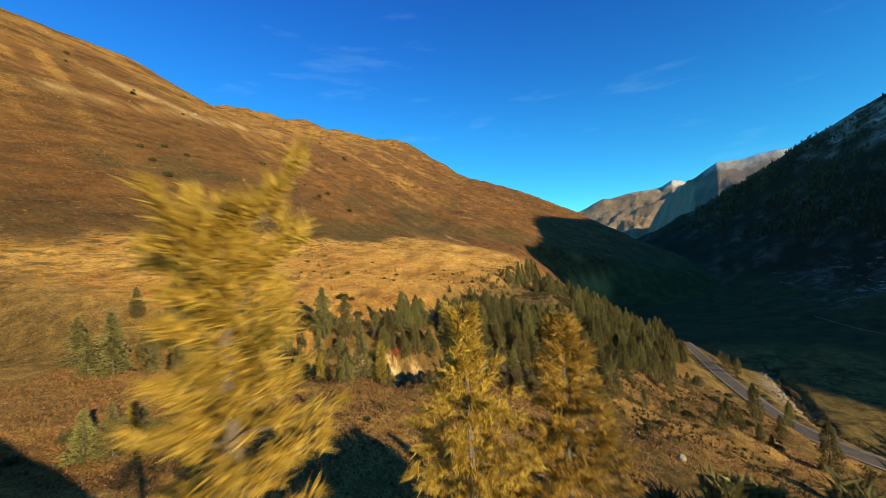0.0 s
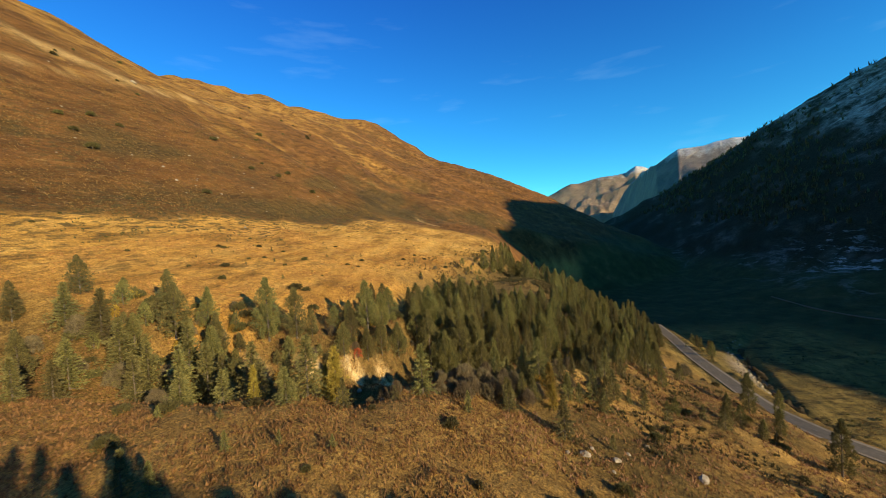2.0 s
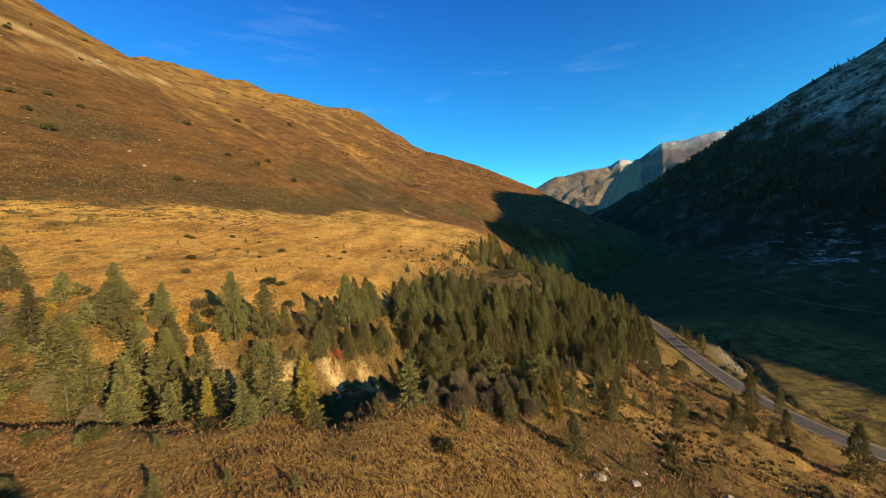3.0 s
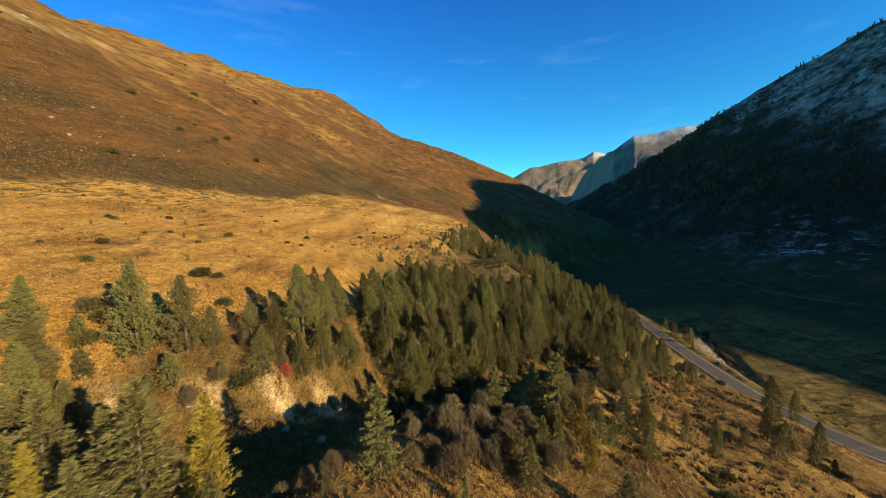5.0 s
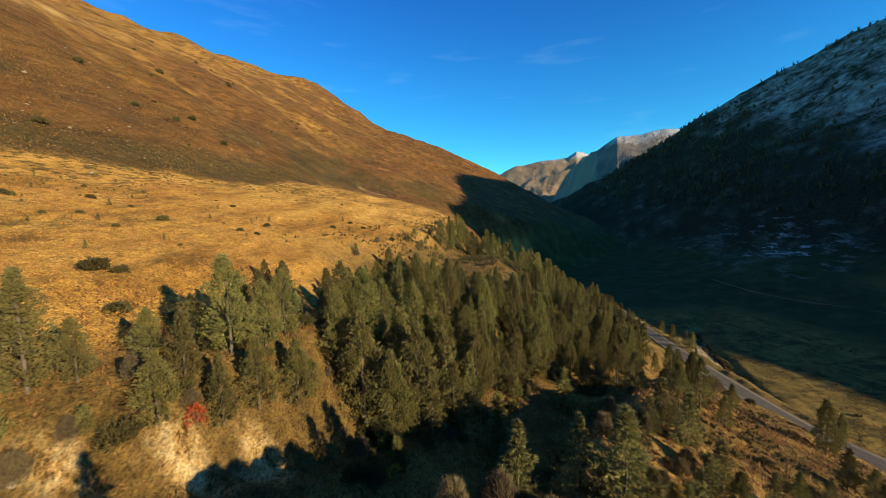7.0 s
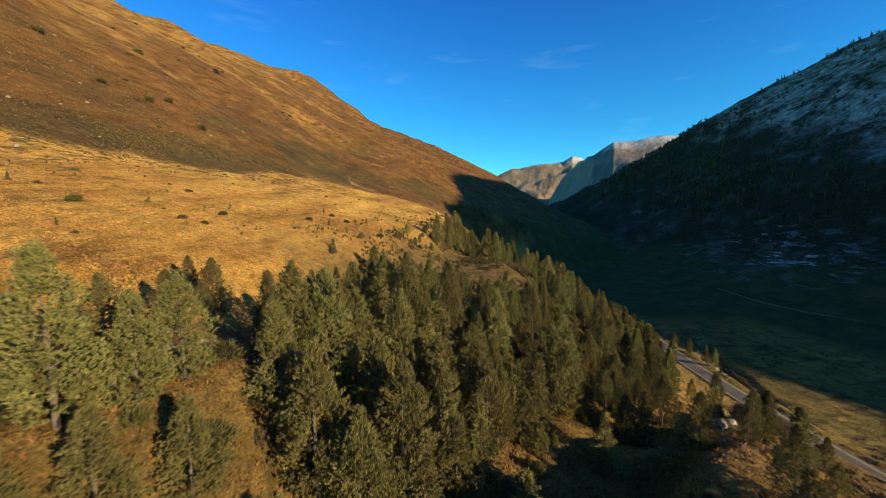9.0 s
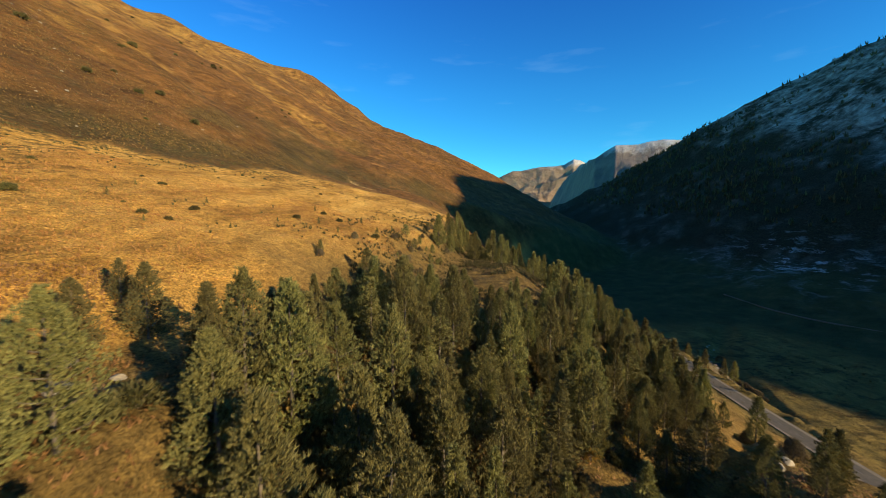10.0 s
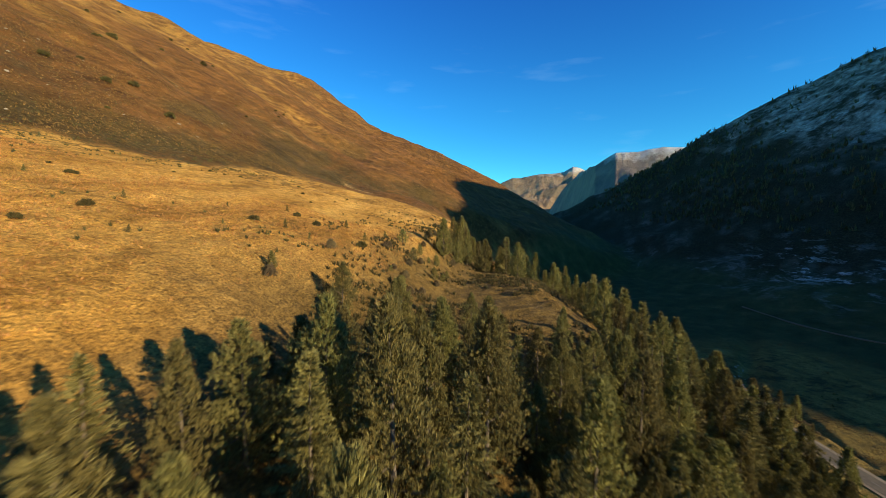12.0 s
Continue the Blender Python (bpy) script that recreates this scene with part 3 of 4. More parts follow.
def shrub(name, seed, wide, tall, tufts, blades, blade, leaves, upright, label, thin=0.2):
    """A bush at the origin: several stems and a loose dome of twigs."""
    rng = np.random.RandomState(seed)
    bush = new(name)
    wood, centres, ways = [], [], []
    for k in range(9):
        a, r = k * 2.4, wide * rng.uniform(0.2, 0.8)
        end = np.array([r * math.cos(a), r * math.sin(a), tall * rng.uniform(0.5, 0.95)])
        wood.append(tube([(0, 0, -0.1), end * np.array([0.4, 0.4, 0.55]), end], [0.04, 0.028, 0.008], 4))
    for k in range(tufts):
        a, z = rng.rand() * 6.283, rng.rand() ** 0.7
        r = wide * math.sqrt(max(0.02, 1 - z * z)) * (0.55 + 0.5 * rng.rand()) * (1 + 0.2 * math.sin(3 * a + seed))
        centres.append((r * math.cos(a), r * math.sin(a), tall * z * rng.uniform(0.8, 1.08)))
        w = np.array([math.cos(a) * 0.6, math.sin(a) * 0.6, upright])
        ways.append(w / np.linalg.norm(w))
    v, f = sprays(rng, centres, ways, blade, blade * thin, blades, 0.45)
    for part_name, data, mat in (("stem", join(wood), BARK), ("foliage", (v, f), leaves)):
        ob = new(part_name, mesh_from(part_name, *data, mat))
        ob.parent = bush
    return tagged(bush, label, "shrub")


def hide_master(ob):
    for o in (*ob.children, ob):
        bpy.data.objects.remove(o)


def ground_at(x, y):
    return float(height(np.array([x]), np.array([y]))[0])


def plant(master, x, y, tall, base_tall, rng, label="", group=""):
    s = tall / (1.05 * base_tall)
    ob = copy_thing(master, pose(x, y, ground_at(x, y) - 0.15, 0, 0, rng.uniform(0, 360)))
    ob.scale = (s * rng.uniform(0.9, 1.1), s * rng.uniform(0.9, 1.1), s)
    return tagged(ob, label, "tree", group)


def settle(master, x, y, size, rng, label, group, category="shrub", sink=0.05):
    ob = copy_thing(master, pose(x, y, ground_at(x, y) - sink, 0, 0, rng.uniform(0, 360)))
    ob.scale = (size * rng.uniform(0.85, 1.15), size * rng.uniform(0.85, 1.15), size)
    return tagged(ob, label, category, group)


def cover(name, seed, count, box, keep, size, blades, width, mat, label, category, spread=0.55):
    """Countless small tufts over a stretch of ground, in one mesh."""
    r = np.random.RandomState(seed)
    x, y = r.uniform(box[0], box[1], count), r.uniform(box[2], box[3], count)
    k = keep(x, y, r) > r.rand(count)
    x, y = x[k], y[k]
    z = height(x, y)
    v, f = sprays(r, np.stack([x, y, z], 1), np.tile((0.0, 0.0, 1.0), (len(x), 1)), size, size * width, blades, spread)
    ob = new(name, mesh_from(name, v, f, mat))
    return tagged(ob, label, category, kind="stuff")


def boulder(seed, size):
    r = np.random.RandomState(seed)
    bm = bmesh.new()
    bmesh.ops.create_icosphere(bm, subdivisions=2, radius=size)
    cut = [(Vector(r.randn(3)).normalized(), r.uniform(0.55, 0.9) * size) for _ in range(9)]
    for vert in bm.verts:
        for n, d in cut:
            over = vert.co.dot(n) - d
            if over > 0:
                vert.co -= n * over
        vert.co.z *= 0.75
        vert.co += 0.04 * size * Vector(r.randn(3))
    me = bpy.data.meshes.new("boulder")
    bm.to_mesh(me)
    bm.free()
    me.materials.append(STONE)
    return me


PINE_LABEL = "dark green stone pine with dense brushy needles on the mountain slope"
SPRUCE_LABEL = "slender dark green conifer with a pointed top on the bank"
FAR_LABEL = "dark green conifer standing in a dense mountain forest"
LARCH_LABEL = "golden autumn larch with thin feathery twigs"
rng = random.Random(5)
near = [conifer("stone_pine", 10 + k, 10, (2.45, 2.1, 2.7, 2.25)[k], 260, 12, 13, 0.22, NEEDLES, "pine", PINE_LABEL) for k in range(4)]
middle = [conifer("stone_pine", 20 + k, 10, (2.1, 2.4, 1.95)[k], 190, 10, 9, 0.3, NEEDLES, "pine", PINE_LABEL) for k in range(3)]
pointed = [conifer("spruce", 30 + k, 8, (2.7, 2.35)[k], 220, 7, 7, 0.34, NEEDLES, "spruce", SPRUCE_LABEL) for k in range(2)]
slender = [conifer("stone_pine", 25 + k, 10, (2.0, 2.25)[k], 210, 9, 8, 0.3, NEEDLES, "spruce", PINE_LABEL) for k in range(2)]
distant = [conifer("conifer", 40 + k, 10, (1.95, 2.0, 2.1)[k], 130, 8, 7, 0.5, NEEDLES, ("spruce", "spruce", "pine")[k], FAR_LABEL) for k in range(3)]
young = [conifer("stone_pine", 45 + k, 4, (1.3, 1.1)[k], 110, 6, 6, 0.3, NEEDLES, "pine", PINE_LABEL) for k in range(2)]
golden = [conifer("larch", 50 + k, 7, (1.6, 1.8)[k], 200, 9, 6, 0.28, OLIVE_LARCH, "larch", LARCH_LABEL) for k in range(2)]

# pines on the edge of the meadow and the scarp: x, y, height of the top
SCARP = [(-67.4, 33.3, 7.6), (-52, 27.6, 8.2), (-48.3, 31.7, 10.4), (-36.4, 39.7, 12.8), (-31.9, 41.7, 10.6), (-29.6, 43.4, 6), (-68.7, 24, 7), (-60, 18, 8), (-45.5, 36, 8), (-41.8, 31.6, 9), (-38.2, 32.2, 7.8), (-42.4, 33.5, 8.6),
         (-20.4, 50.3, 11), (-17.2, 56.5, 8.6), (-22.7, 46.3, 7.2), (-23.5, 43.5, 7.2), (-19.6, 46.2, 7.4), (-17.4, 48.8, 7.9), (-14.7, 52.4, 8.2), (-4.2, 57.5, 9), (-23.8, 65.5, 6.5), (-22, 69.9, 6.8), (-25.5, 72, 4), (-22, 56, 8), (-26.8, 47.7, 5.6), (-52, 35, 8), (-18.2, 53.3, 8.2), (-24.8, 51.5, 6)]
GROVE = [(-4.7, 78.1, 30.2), (-1.3, 76.7, 30.5), (4.2, 82.7, 28.7), (-8.5, 78, 28.9), (-9.3, 65.8, 30), (-12.2, 64.9, 30.8), (-13.8, 63.4, 30), (-4.2, 63.6, 29.6), (-1.8, 60.6, 25.5), (-5, 56.8, 20.6),
         (-0.1, 72.4, 21.6), (11.1, 88.2, 24.7), (7.7, 100, 25.7), (-2, 95, 28.5), (-8.8, 103.5, 29), (2, 67, 20), (14, 95, 23), (1.5, 88, 28), (-5.4, 86.9, 27.5), (-11.8, 60.4, 28), (-8.6, 58.4, 25.8), (-7, 70.5, 27),
         (6.5, 76, 21), (10, 79, 18), (16, 87, 18), (0.4, 81.5, 27.5)]
LOWER = [(44.4, 74.6, 11.3), (41, 71.5, 10.5), (49.5, 77.5, 9.5), (66.7, 68.5, 3.7), (52.7, 72, 5.5), (64.5, 42.5, 6.5), (53, 54, 5.3), (66, 58, -0.4), (54.2, 52, 3.6), (24.2, 38, 15.6), (40, 48, 7.2), (36, 73, 12)]
FRONT = [(-46.2, 21.2, 7), (-41.3, 23.6, 8.2), (-39.2, 26.6, 9), (-36.2, 26, 7.5), (-18.4, 17, 7.6), (-33.3, 22.4, 6.6), (-4.6, 21.5, 6.6), (6.8, 23, 4.4), (13.5, 20.8, 5), (-27, 19.5, 7.6), (-22, 18.8, 6.4), (-50, 14, 5.4),
         (-19.6, 14, 4.2), (-13.2, 15.2, 3.6), (-30.5, 18, 5), (-24.5, 22.5, 6.5), (-37, 18.5, 5.5), (-29, 26.5, 6), (-33, 30, 6.5), (5.8, 36, 6), (-44, 29, 9), (-55, 20, 7), (-57, 27, 8.5), (-52, 25, 9), (-42, 32, 8), (-62, 26, 7), (9, 27.5, 4), (-47.5, 25, 7.5)]
for x, y, tall in SCARP:
    plant(rng.choice(near), x, y, tall, 10, rng, PINE_LABEL, "pines along the scarp")
for x, y, top in GROVE:
    plant(rng.choice(near), x, y, min(15, max(2.5, top - ground_at(x, y))), 10, rng, PINE_LABEL, "pines of the grove")
for x, y, top in LOWER:
    plant(rng.choice(middle + near[:2]), x, y, min(11, max(3, top - ground_at(x, y))), 10, rng, PINE_LABEL, "pines on the lower slope")
for x, y, tall in FRONT:
    plant(rng.choice(pointed), x, y, 1.12 * tall, 8, rng, SPRUCE_LABEL, "conifers along the hollow")
# pines on the slope above the road, and conifers at the far end of the terrace
for x, y, tall in [(33.7, 58.8, 8), (43.3, 67.4, 9.3), (45.1, 64.5, 5.8), (79.5, 77, 8), (58.2, 96.9, 9), (49.1, 77.6, 7.4), (56, 112, 8.5), (52, 114, 8), (54.8, 117, 9), (58.7, 111, 6), (46.7, 117, 9), (51, 130, 9), (63, 103, 5), (61, 107, 6)]:
    plant(rng.choice(middle), x, y, tall, 10, rng, PINE_LABEL, "pines above the road")
# the last four, to the right, are added to cast shadows on the heath
for x, y, tall in [(-55.6, 8.2, 11), (-59.4, 7.5, 7), (-49.8, 9.8, 5.5), (-61, 13, 9), (-66, 11, 9), (57.5, 25.5, 8), (62.5, 21.5, 9), (68, 27, 9), (78, 31, 9)]:
    plant(rng.choice(pointed), x, y, tall, 8, rng, SPRUCE_LABEL, "conifers at the edge of the terrace")
# a row of pines on the foot of the bank, and trees that close on the road
for k, (x, y) in enumerate([(-3.5, 65.5), (-0.5, 70), (3.5, 72.5), (7.5, 76), (12, 80), (17, 84.5), (21.5, 88), (26, 91), (31, 93.5), (35.5, 96.5), (9.5, 83), (15.5, 89.5), (21, 94), (27, 97), (38, 92), (42, 97), (34, 90.5), (47, 99), (5, 77.5), (24, 84), (28, 82.5), (31.5, 86.5), (36.5, 87.5), (41.5, 92), (45.5, 95), (29.5, 79), (38, 83.5), (51, 101)]):
    plant(near[k % 4], x, y, rng.uniform(6.5, 9.5), 10, rng, PINE_LABEL, "pines on the foot of the bank")
for x, y, tall in [(71, 133, 10), (74, 140, 11), (77, 146, 10), (81, 154, 11), (85, 162, 10), (67, 137, 11), (70.5, 145, 12), (66, 129, 9), (76, 152, 12), (80, 161, 11)]:
    plant(rng.choice(distant), x, y, tall, 10, rng, FAR_LABEL, "conifers beside the road")
# golden larches at the hollow
for x, y, tall in [(-15.6, 19.2, 8.6), (13.6, 30.5, 6.5), (13.4, 27.6, 4.6), (-17.4, 20.4, 6), (-25.5, 17, 5), (-32.6, -8.8, 5), (70, 128, 7), (58, 150, 8), (38, 130, 6)]:
    plant(rng.choice(golden), x, y, tall, 7, rng, LARCH_LABEL, "larches at the hollow")
# the forest on the shoulder behind
taken = [(x, y) for x, y, _ in SCARP + GROVE + LOWER]


def forest(count, low_x, high_x, low_y, high_y, gap, kinds):
    for k in range(count * 30):
        x, y = rng.uniform(low_x, high_x), rng.uniform(low_y, high_y)
        at = np.array([x]), np.array([y])
        e, r, g = line_distance(EDGE, *at)[0][0], line_distance(ROAD, *at)[0][0], line_distance(GULLY, *at)[0][0]
        if e < (15 if y < 130 else 4) or r > -11 or (r > -26 and 90 < y < 150) or (g > -5 and y < 98) or (x > 52 and y < 100) or (y < 82 and x < -13) or (y < 66 and x < -6):
            continue
        if min((x - a) ** 2 + (y - b) ** 2 for a, b in taken) < gap**2:
            continue
        tall = rng.uniform(8.5, 13) * (0.65 if rng.random() < 0.25 else 1)
        if y < 125:
            tall = min(tall, (28.5 if y < 82 else 26.0) - 0.12 * max(0, x + 5) - ground_at(x, y))
        if tall < 3 or (y > 98 and y < 175 and x < 34 + 0.25 * (y - 130) and rng.random() < 0.93):
            continue
        taken.append((x, y))
        plant(rng.choice(kinds), x, y, tall, 10, rng, FAR_LABEL, "conifers of the forest")
        count -= 1
        if count == 0:
            return


forest(110, -18, 50, 48, 112, 2.3, middle + slender)
forest(230, 0, 110, 105, 235, 2.9, distant)
forest(40, 8, 30, 225, 340, 3.0, distant[:2])
# a few trees beyond the road
for x, y, tall in [(111, 160, 8), (114, 168, 9), (118, 182, 8.5), (113, 176, 7), (105, 150, 4), (121, 196, 8)]:
    plant(rng.choice(distant), x, y, tall, 10, rng, FAR_LABEL, "conifers beside the road")

# mostly unseen trees behind the flight's start, added so their shadows reach the heath
for x, y, top in [(14.6, -34.6, 40.4), (12.8, -36.8, 40), (21.7, -37.6, 39.7), (18, -36, 39), (27.5, -39, 39.2), (32.8, -37.9, 38.6), (37, -37.7, 38), (40.8, -36.7, 37), (46, -37, 35.6), (24.5, -36, 38), (52, -36, 33),
                  (52, 3, 12), (62, 8, 9), (70, -4, 7), (58, -12, 12), (80, 20, 1), (48, -10, 15), (88, 26, -2), (60, -2, 10), (68, 7, 6), (75, 1, 5), (66, -10, 9), (84, 10, 1), (56, -6, 12), (12.9, -28, 34.1), (14.6, -26.5, 33), (16.6, -27.2, 33.6), (11.8, -25, 31.6), (18.6, -25.6, 32.4), (20.5, -27, 33)]:
    ob = plant(rng.choice(middle), x, y, top - ground_at(x, y), 10, rng, FAR_LABEL, "trees behind the heath")
    slim = rng.uniform(0.55, 1.2)
    ob.scale = (slim * ob.scale[0], slim * ob.scale[1], ob.scale[2])

# ---------------------------------------------------------------- shrubs, tufts and stones
juniper = [shrub("juniper_bush", 60 + k, 1.0, 0.9, 150, 7, 0.4, JUNIPER, 0.9, "low dark green juniper bush on dry grass") for k in range(2)]
bare_bush = [shrub("bare_bush", 70 + k, 1.3, 2.6, 620, 7, 0.5, TWIGS, 1.6, "leafless grey-brown bush at the foot of the bank", 0.07) for k in range(2)]
red_bush = shrub("rowan_bush", 80, 0.9, 2.0, 160, 6, 0.28, ROWAN, 0.8, "small rowan bush with scarlet autumn leaves on the bank")
yellow_bush = shrub("willow_bush", 81, 1.0, 1.5, 160, 6, 0.3, LARCH, 0.9, "low yellow autumn bush on the bank")
HILL_BUSHES = [(-163.5, 126.6, 2.6), (-190.8, 137, 2.0), (-193.7, 155, 2.2), (-183, 233.7, 2.4), (-143, 248.4, 2.2), (-121.8, 258.6, 2.6), (-216, 352, 3), (-147.5, 272, 2.5), (-52.6, 90.8, 1.0), (-77.5, 87, 0.9),
               (-80, 88.2, 0.8), (-63.3, 66.8, 1.0), (-24, 136.7, 0.8), (-72.6, 98.7, 0.9), (-40.5, 96.8, 0.7), (-38.6, 106.7, 0.8), (-26.2, 122.2, 0.8), (-19.2, 132.8, 0.8), (-9.7, 125, 1.0), (-40.5, 59.3, 1.5), (-38.5, 60.5, 1.0), (-33.8, 53.8, 1.2)]
for x, y, size in HILL_BUSHES:
    settle(rng.choice(juniper), x, y, size, rng, "dark green juniper bush on the dry slope", "junipers on the slope")
for k in range(46):
    x, y = rng.uniform(-120, -15), rng.uniform(60, 210)
    e, _ = line_distance(EDGE, np.array([x]), np.array([y]))
    if e[0] < -4:
        settle(rng.choice(juniper), x, y, rng.uniform(0.3, 0.65), rng, "tiny juniper bush on golden grass", "junipers on the meadow")
for k in range(34):
    x, y = rng.uniform(-300, -110), rng.uniform(120, 560)
    settle(rng.choice(juniper), x, y, rng.uniform(0.9, 2.2), rng, "dark juniper bush on rust-brown heath", "junipers on the hillside")
for x, y, size in [(-1.5, 31.5, 0.9), (1, 33, 0.8), (-3, 32.5, 0.7), (-27, 31, 1.0), (-34, 29, 1.1), (-46, 27, 1.0), (-51, 24, 1.2), (-10, 30, 0.8), (-60, 26, 1.1), (-40, 18, 0.9), (10, 44, 0.8), (-8, 21, 0.6), (-9.6, 20.4, 0.55), (-11.6, 20.6, 0.6), (-20, 21, 0.8), (-24, 26, 0.9), (-18, 24, 0.7), (-14, 26, 0.8), (-31, 22, 0.8), (4, 33, 0.9), (-3, 35, 0.8), (-56, 28, 1), (-63, 22, 0.9), (-43, 35, 0.9), (-47, 33, 0.8)]:
    settle(rng.choice(bare_bush), x, y, size, rng, "leafless grey-brown bush in the hollow", "bare bushes in the hollow")
for x, y, size in [(-21.3, 44.9, 1.0), (-30, 24, 1.0), (-34.5, 24.5, 0.8)]:
    settle(red_bush, x, y, size, rng, "rowan bush with scarlet autumn leaves", "rowan bushes")
for x, y, size in [(-27.5, 37, 1.1), (-33, 36, 1.0), (-2, 64, 1.3), (3, 63, 1.0), (-25, 47, 0.9), (-41, 33, 1.2), (12, 33, 1.2)]:
    settle(yellow_bush, x, y, size, rng, "yellow autumn bush on the bank", "yellow bushes")
for k in range(70):
    x, y = rng.uniform(-62, 66), rng.uniform(-14, 62)
    g, _ = line_distance(GULLY, np.array([x]), np.array([y]))
    r, _ = line_distance(ROAD, np.array([x]), np.array([y]))
    if (g[0] > 12 or g[0] < -9) and r[0] < -6:
        settle(rng.choice(juniper), x, y, rng.uniform(0.4, 1.1), rng, "dark juniper bush among rust-brown heather", "junipers on the heath")
for x, y, size in [(-0.9, 23.8, 0.7), (0.9, 28.9, 0.9), (3.4, 29.6, 0.9), (1.9, 24.5, 0.9), (5.2, 27, 0.8), (8.3, 28.3, 0.8), (-2.4, 22.7, 0.6), (4, 24.8, 0.8), (9.6, 26.6, 0.8), (0.4, 27.2, 1.0), (8.2, 31.2, 0.8), (4.2, 28.6, 0.8), (11.5, 29.5, 0.8), (6.8, 24.6, 0.7)]:
    settle(rng.choice(bare_bush), x, y, size, rng, "tall leafless grey-brown bush on the rim of the hollow", "bare bushes on the rim")
for x, y, tall in [(14.2, 33.5, 5.2), (17, 34.2, 5), (22.2, 38.9, 6), (27.2, 43.5, 6), (10.7, 28.3, 4.5), (6.7, 25.6, 4.1), (22.8, 34.8, 4.6), (32.4, 43.3, 4.5), (35.7, 41.9, 4.4), (48, 46.4, 6.1), (57.2, 50.4, 4.5), (26.3, 51.1, 6.8), (27.2, 48.2, 6.5), (23.3, 73.1, 8), (31.9, 78.5, 9), (9.4, 49.9, 8.5), (-32.3, -11, 5.8), (-34.4, -12, 5.5), (-31.2, -8.4, 4.5)]:
    plant(rng.choice(pointed), x, y, tall, 8, rng, "dark green conifer on the rust-brown slope", "conifers on the open slope")
for k in range(34):
    x, y = rng.uniform(36, 72), rng.uniform(86, 116)
    settle(rng.choice(juniper + bare_bush), x, y, rng.uniform(0.5, 1.2), rng, "dark scrub on the stony slope above the road", "scrub above the road")
# saplings on the heath, and taller conifers added on the rim to shade the hollow
for x, y, tall in [(12.6, 34, 8.5), (10.5, 36.5, 6), (14.5, 37.5, 5.5), (17.5, 41.5, 4.5), (20, 44, 4.5), (23.5, 49, 4.5), (26, 51.5, 4), (30, 54.5, 3.5), (8.7, 58.2, 9.5), (33, 56, 4), (-23.7, -2.7, 4), (-21.7, -2.4, 3), (-20, 3.7, 2.2), (-15.8, 5.4, 1.6), (-10.7, 5.6, 1.5), (-31, 8.6, 1.7), (-24.2, 8.9, 1.6), (19.5, 21.3, 2.3), (1.5, 18.7, 3), (-7.7, 18.6, 2.2), (11, 34.3, 3.2), (18.9, 35, 3.8), (30, 44, 3), (46, 50, 3.2), (58, 48, 3.5)]:
    plant(rng.choice(pointed), x, y, tall, 8, rng, "young dark green conifer on rust-brown heath", "saplings on the heath")

# low bushes all over the bank under the trees
count = 0
for k in range(2500):
    x, y = rng.uniform(-62, 62), rng.uniform(18, 115)
    g, _ = line_distance(GULLY, np.array([x]), np.array([y]))
    r, _ = line_distance(ROAD, np.array([x]), np.array([y]))
    b, _ = line_distance(BANK, np.array([x]), np.array([y]))
    if -1.5 < b[0] < 8 and -33 < x < -9:
        continue
    if -19 < g[0] < -2 and r[0] < -7 and count < 290 and bare_soil(np.array([x]), np.array([y]))[0] < 0.25:
        count += 1
        kind = rng.random()
        if kind < 0.4 and (x > -9 or y < 44 or y > 64):
            plant(rng.choice(young), x, y, rng.uniform(1.8, 4.5), 4, rng, "small stone pine growing on the bank", "young pines on the bank")
        elif kind < 0.7:
            settle(rng.choice(juniper), x, y, rng.uniform(0.7, 1.6), rng, "dark green bush on the bank under the pines", "bushes on the bank")
        elif kind < 0.85:
            settle(rng.choice(bare_bush), x, y, rng.uniform(0.4, 0.8), rng, "leafless brown bush on the bank under the pines", "bare bushes on the bank")
        else:
            settle(yellow_bush, x, y, rng.uniform(0.6, 1.0), rng, "yellow autumn bush on the bank", "yellow bushes")

boulders = [boulder(90 + k, 1.0) for k in range(4)]
for x, y, size in [(19, 18.5, 0.55), (15.3, 18.4, 0.75), (30.3, 21.4, 0.7), (16.5, 20, 0.35), (18, 16.5, 0.3), (13, 17.5, 0.3), (22, 23, 0.4), (26, 27, 0.35), (50, 84, 1.0), (47, 82, 0.8), (52, 86, 0.7), (44, 83, 0.6), (58, 92, 0.9),
                   (-140, 145, 1.0), (-254, 247, 2.2), (-151, 150, 0.8), (-128, 160, 0.7), (-96, 128, 0.6), (-160, 180, 0.8), (-22, 62, 0.8), (-24, 65, 0.6), (-20, 64, 0.5), (-16, 41.5, 0.7), (-20, 40.5, 0.6), (-24, 39.5, 0.35), (-30, 38, 0.35)]:
    ob = new("boulder", rng.choice(boulders))
    ob.matrix_world = pose(x, y, ground_at(x, y) + 0.15 * size, rng.uniform(-20, 20), rng.uniform(-20, 20), rng.uniform(0, 360)) @ Matrix.Diagonal((size, size, size, 1))
    tagged(ob, "pale weathered boulder half sunk in the slope", "boulder", "boulders on the slope")


def on_heath(x, y, r):
    e, _ = line_distance(EDGE, x, y)
    d, _ = line_distance(ROAD, x, y)
    return (e > 0) * (d < -5) * (0.55 + 0.6 * lumps(x, y, 7, 3)) * (1 - bare_soil(x, y)) * (1 - 0.55 * smooth(2, 24, x))


def on_meadow(x, y, r):
    e, _ = line_distance(EDGE, x, y)
    return (e < 4) * (0.6 + 0.5 * lumps(x, y, 10, 3))


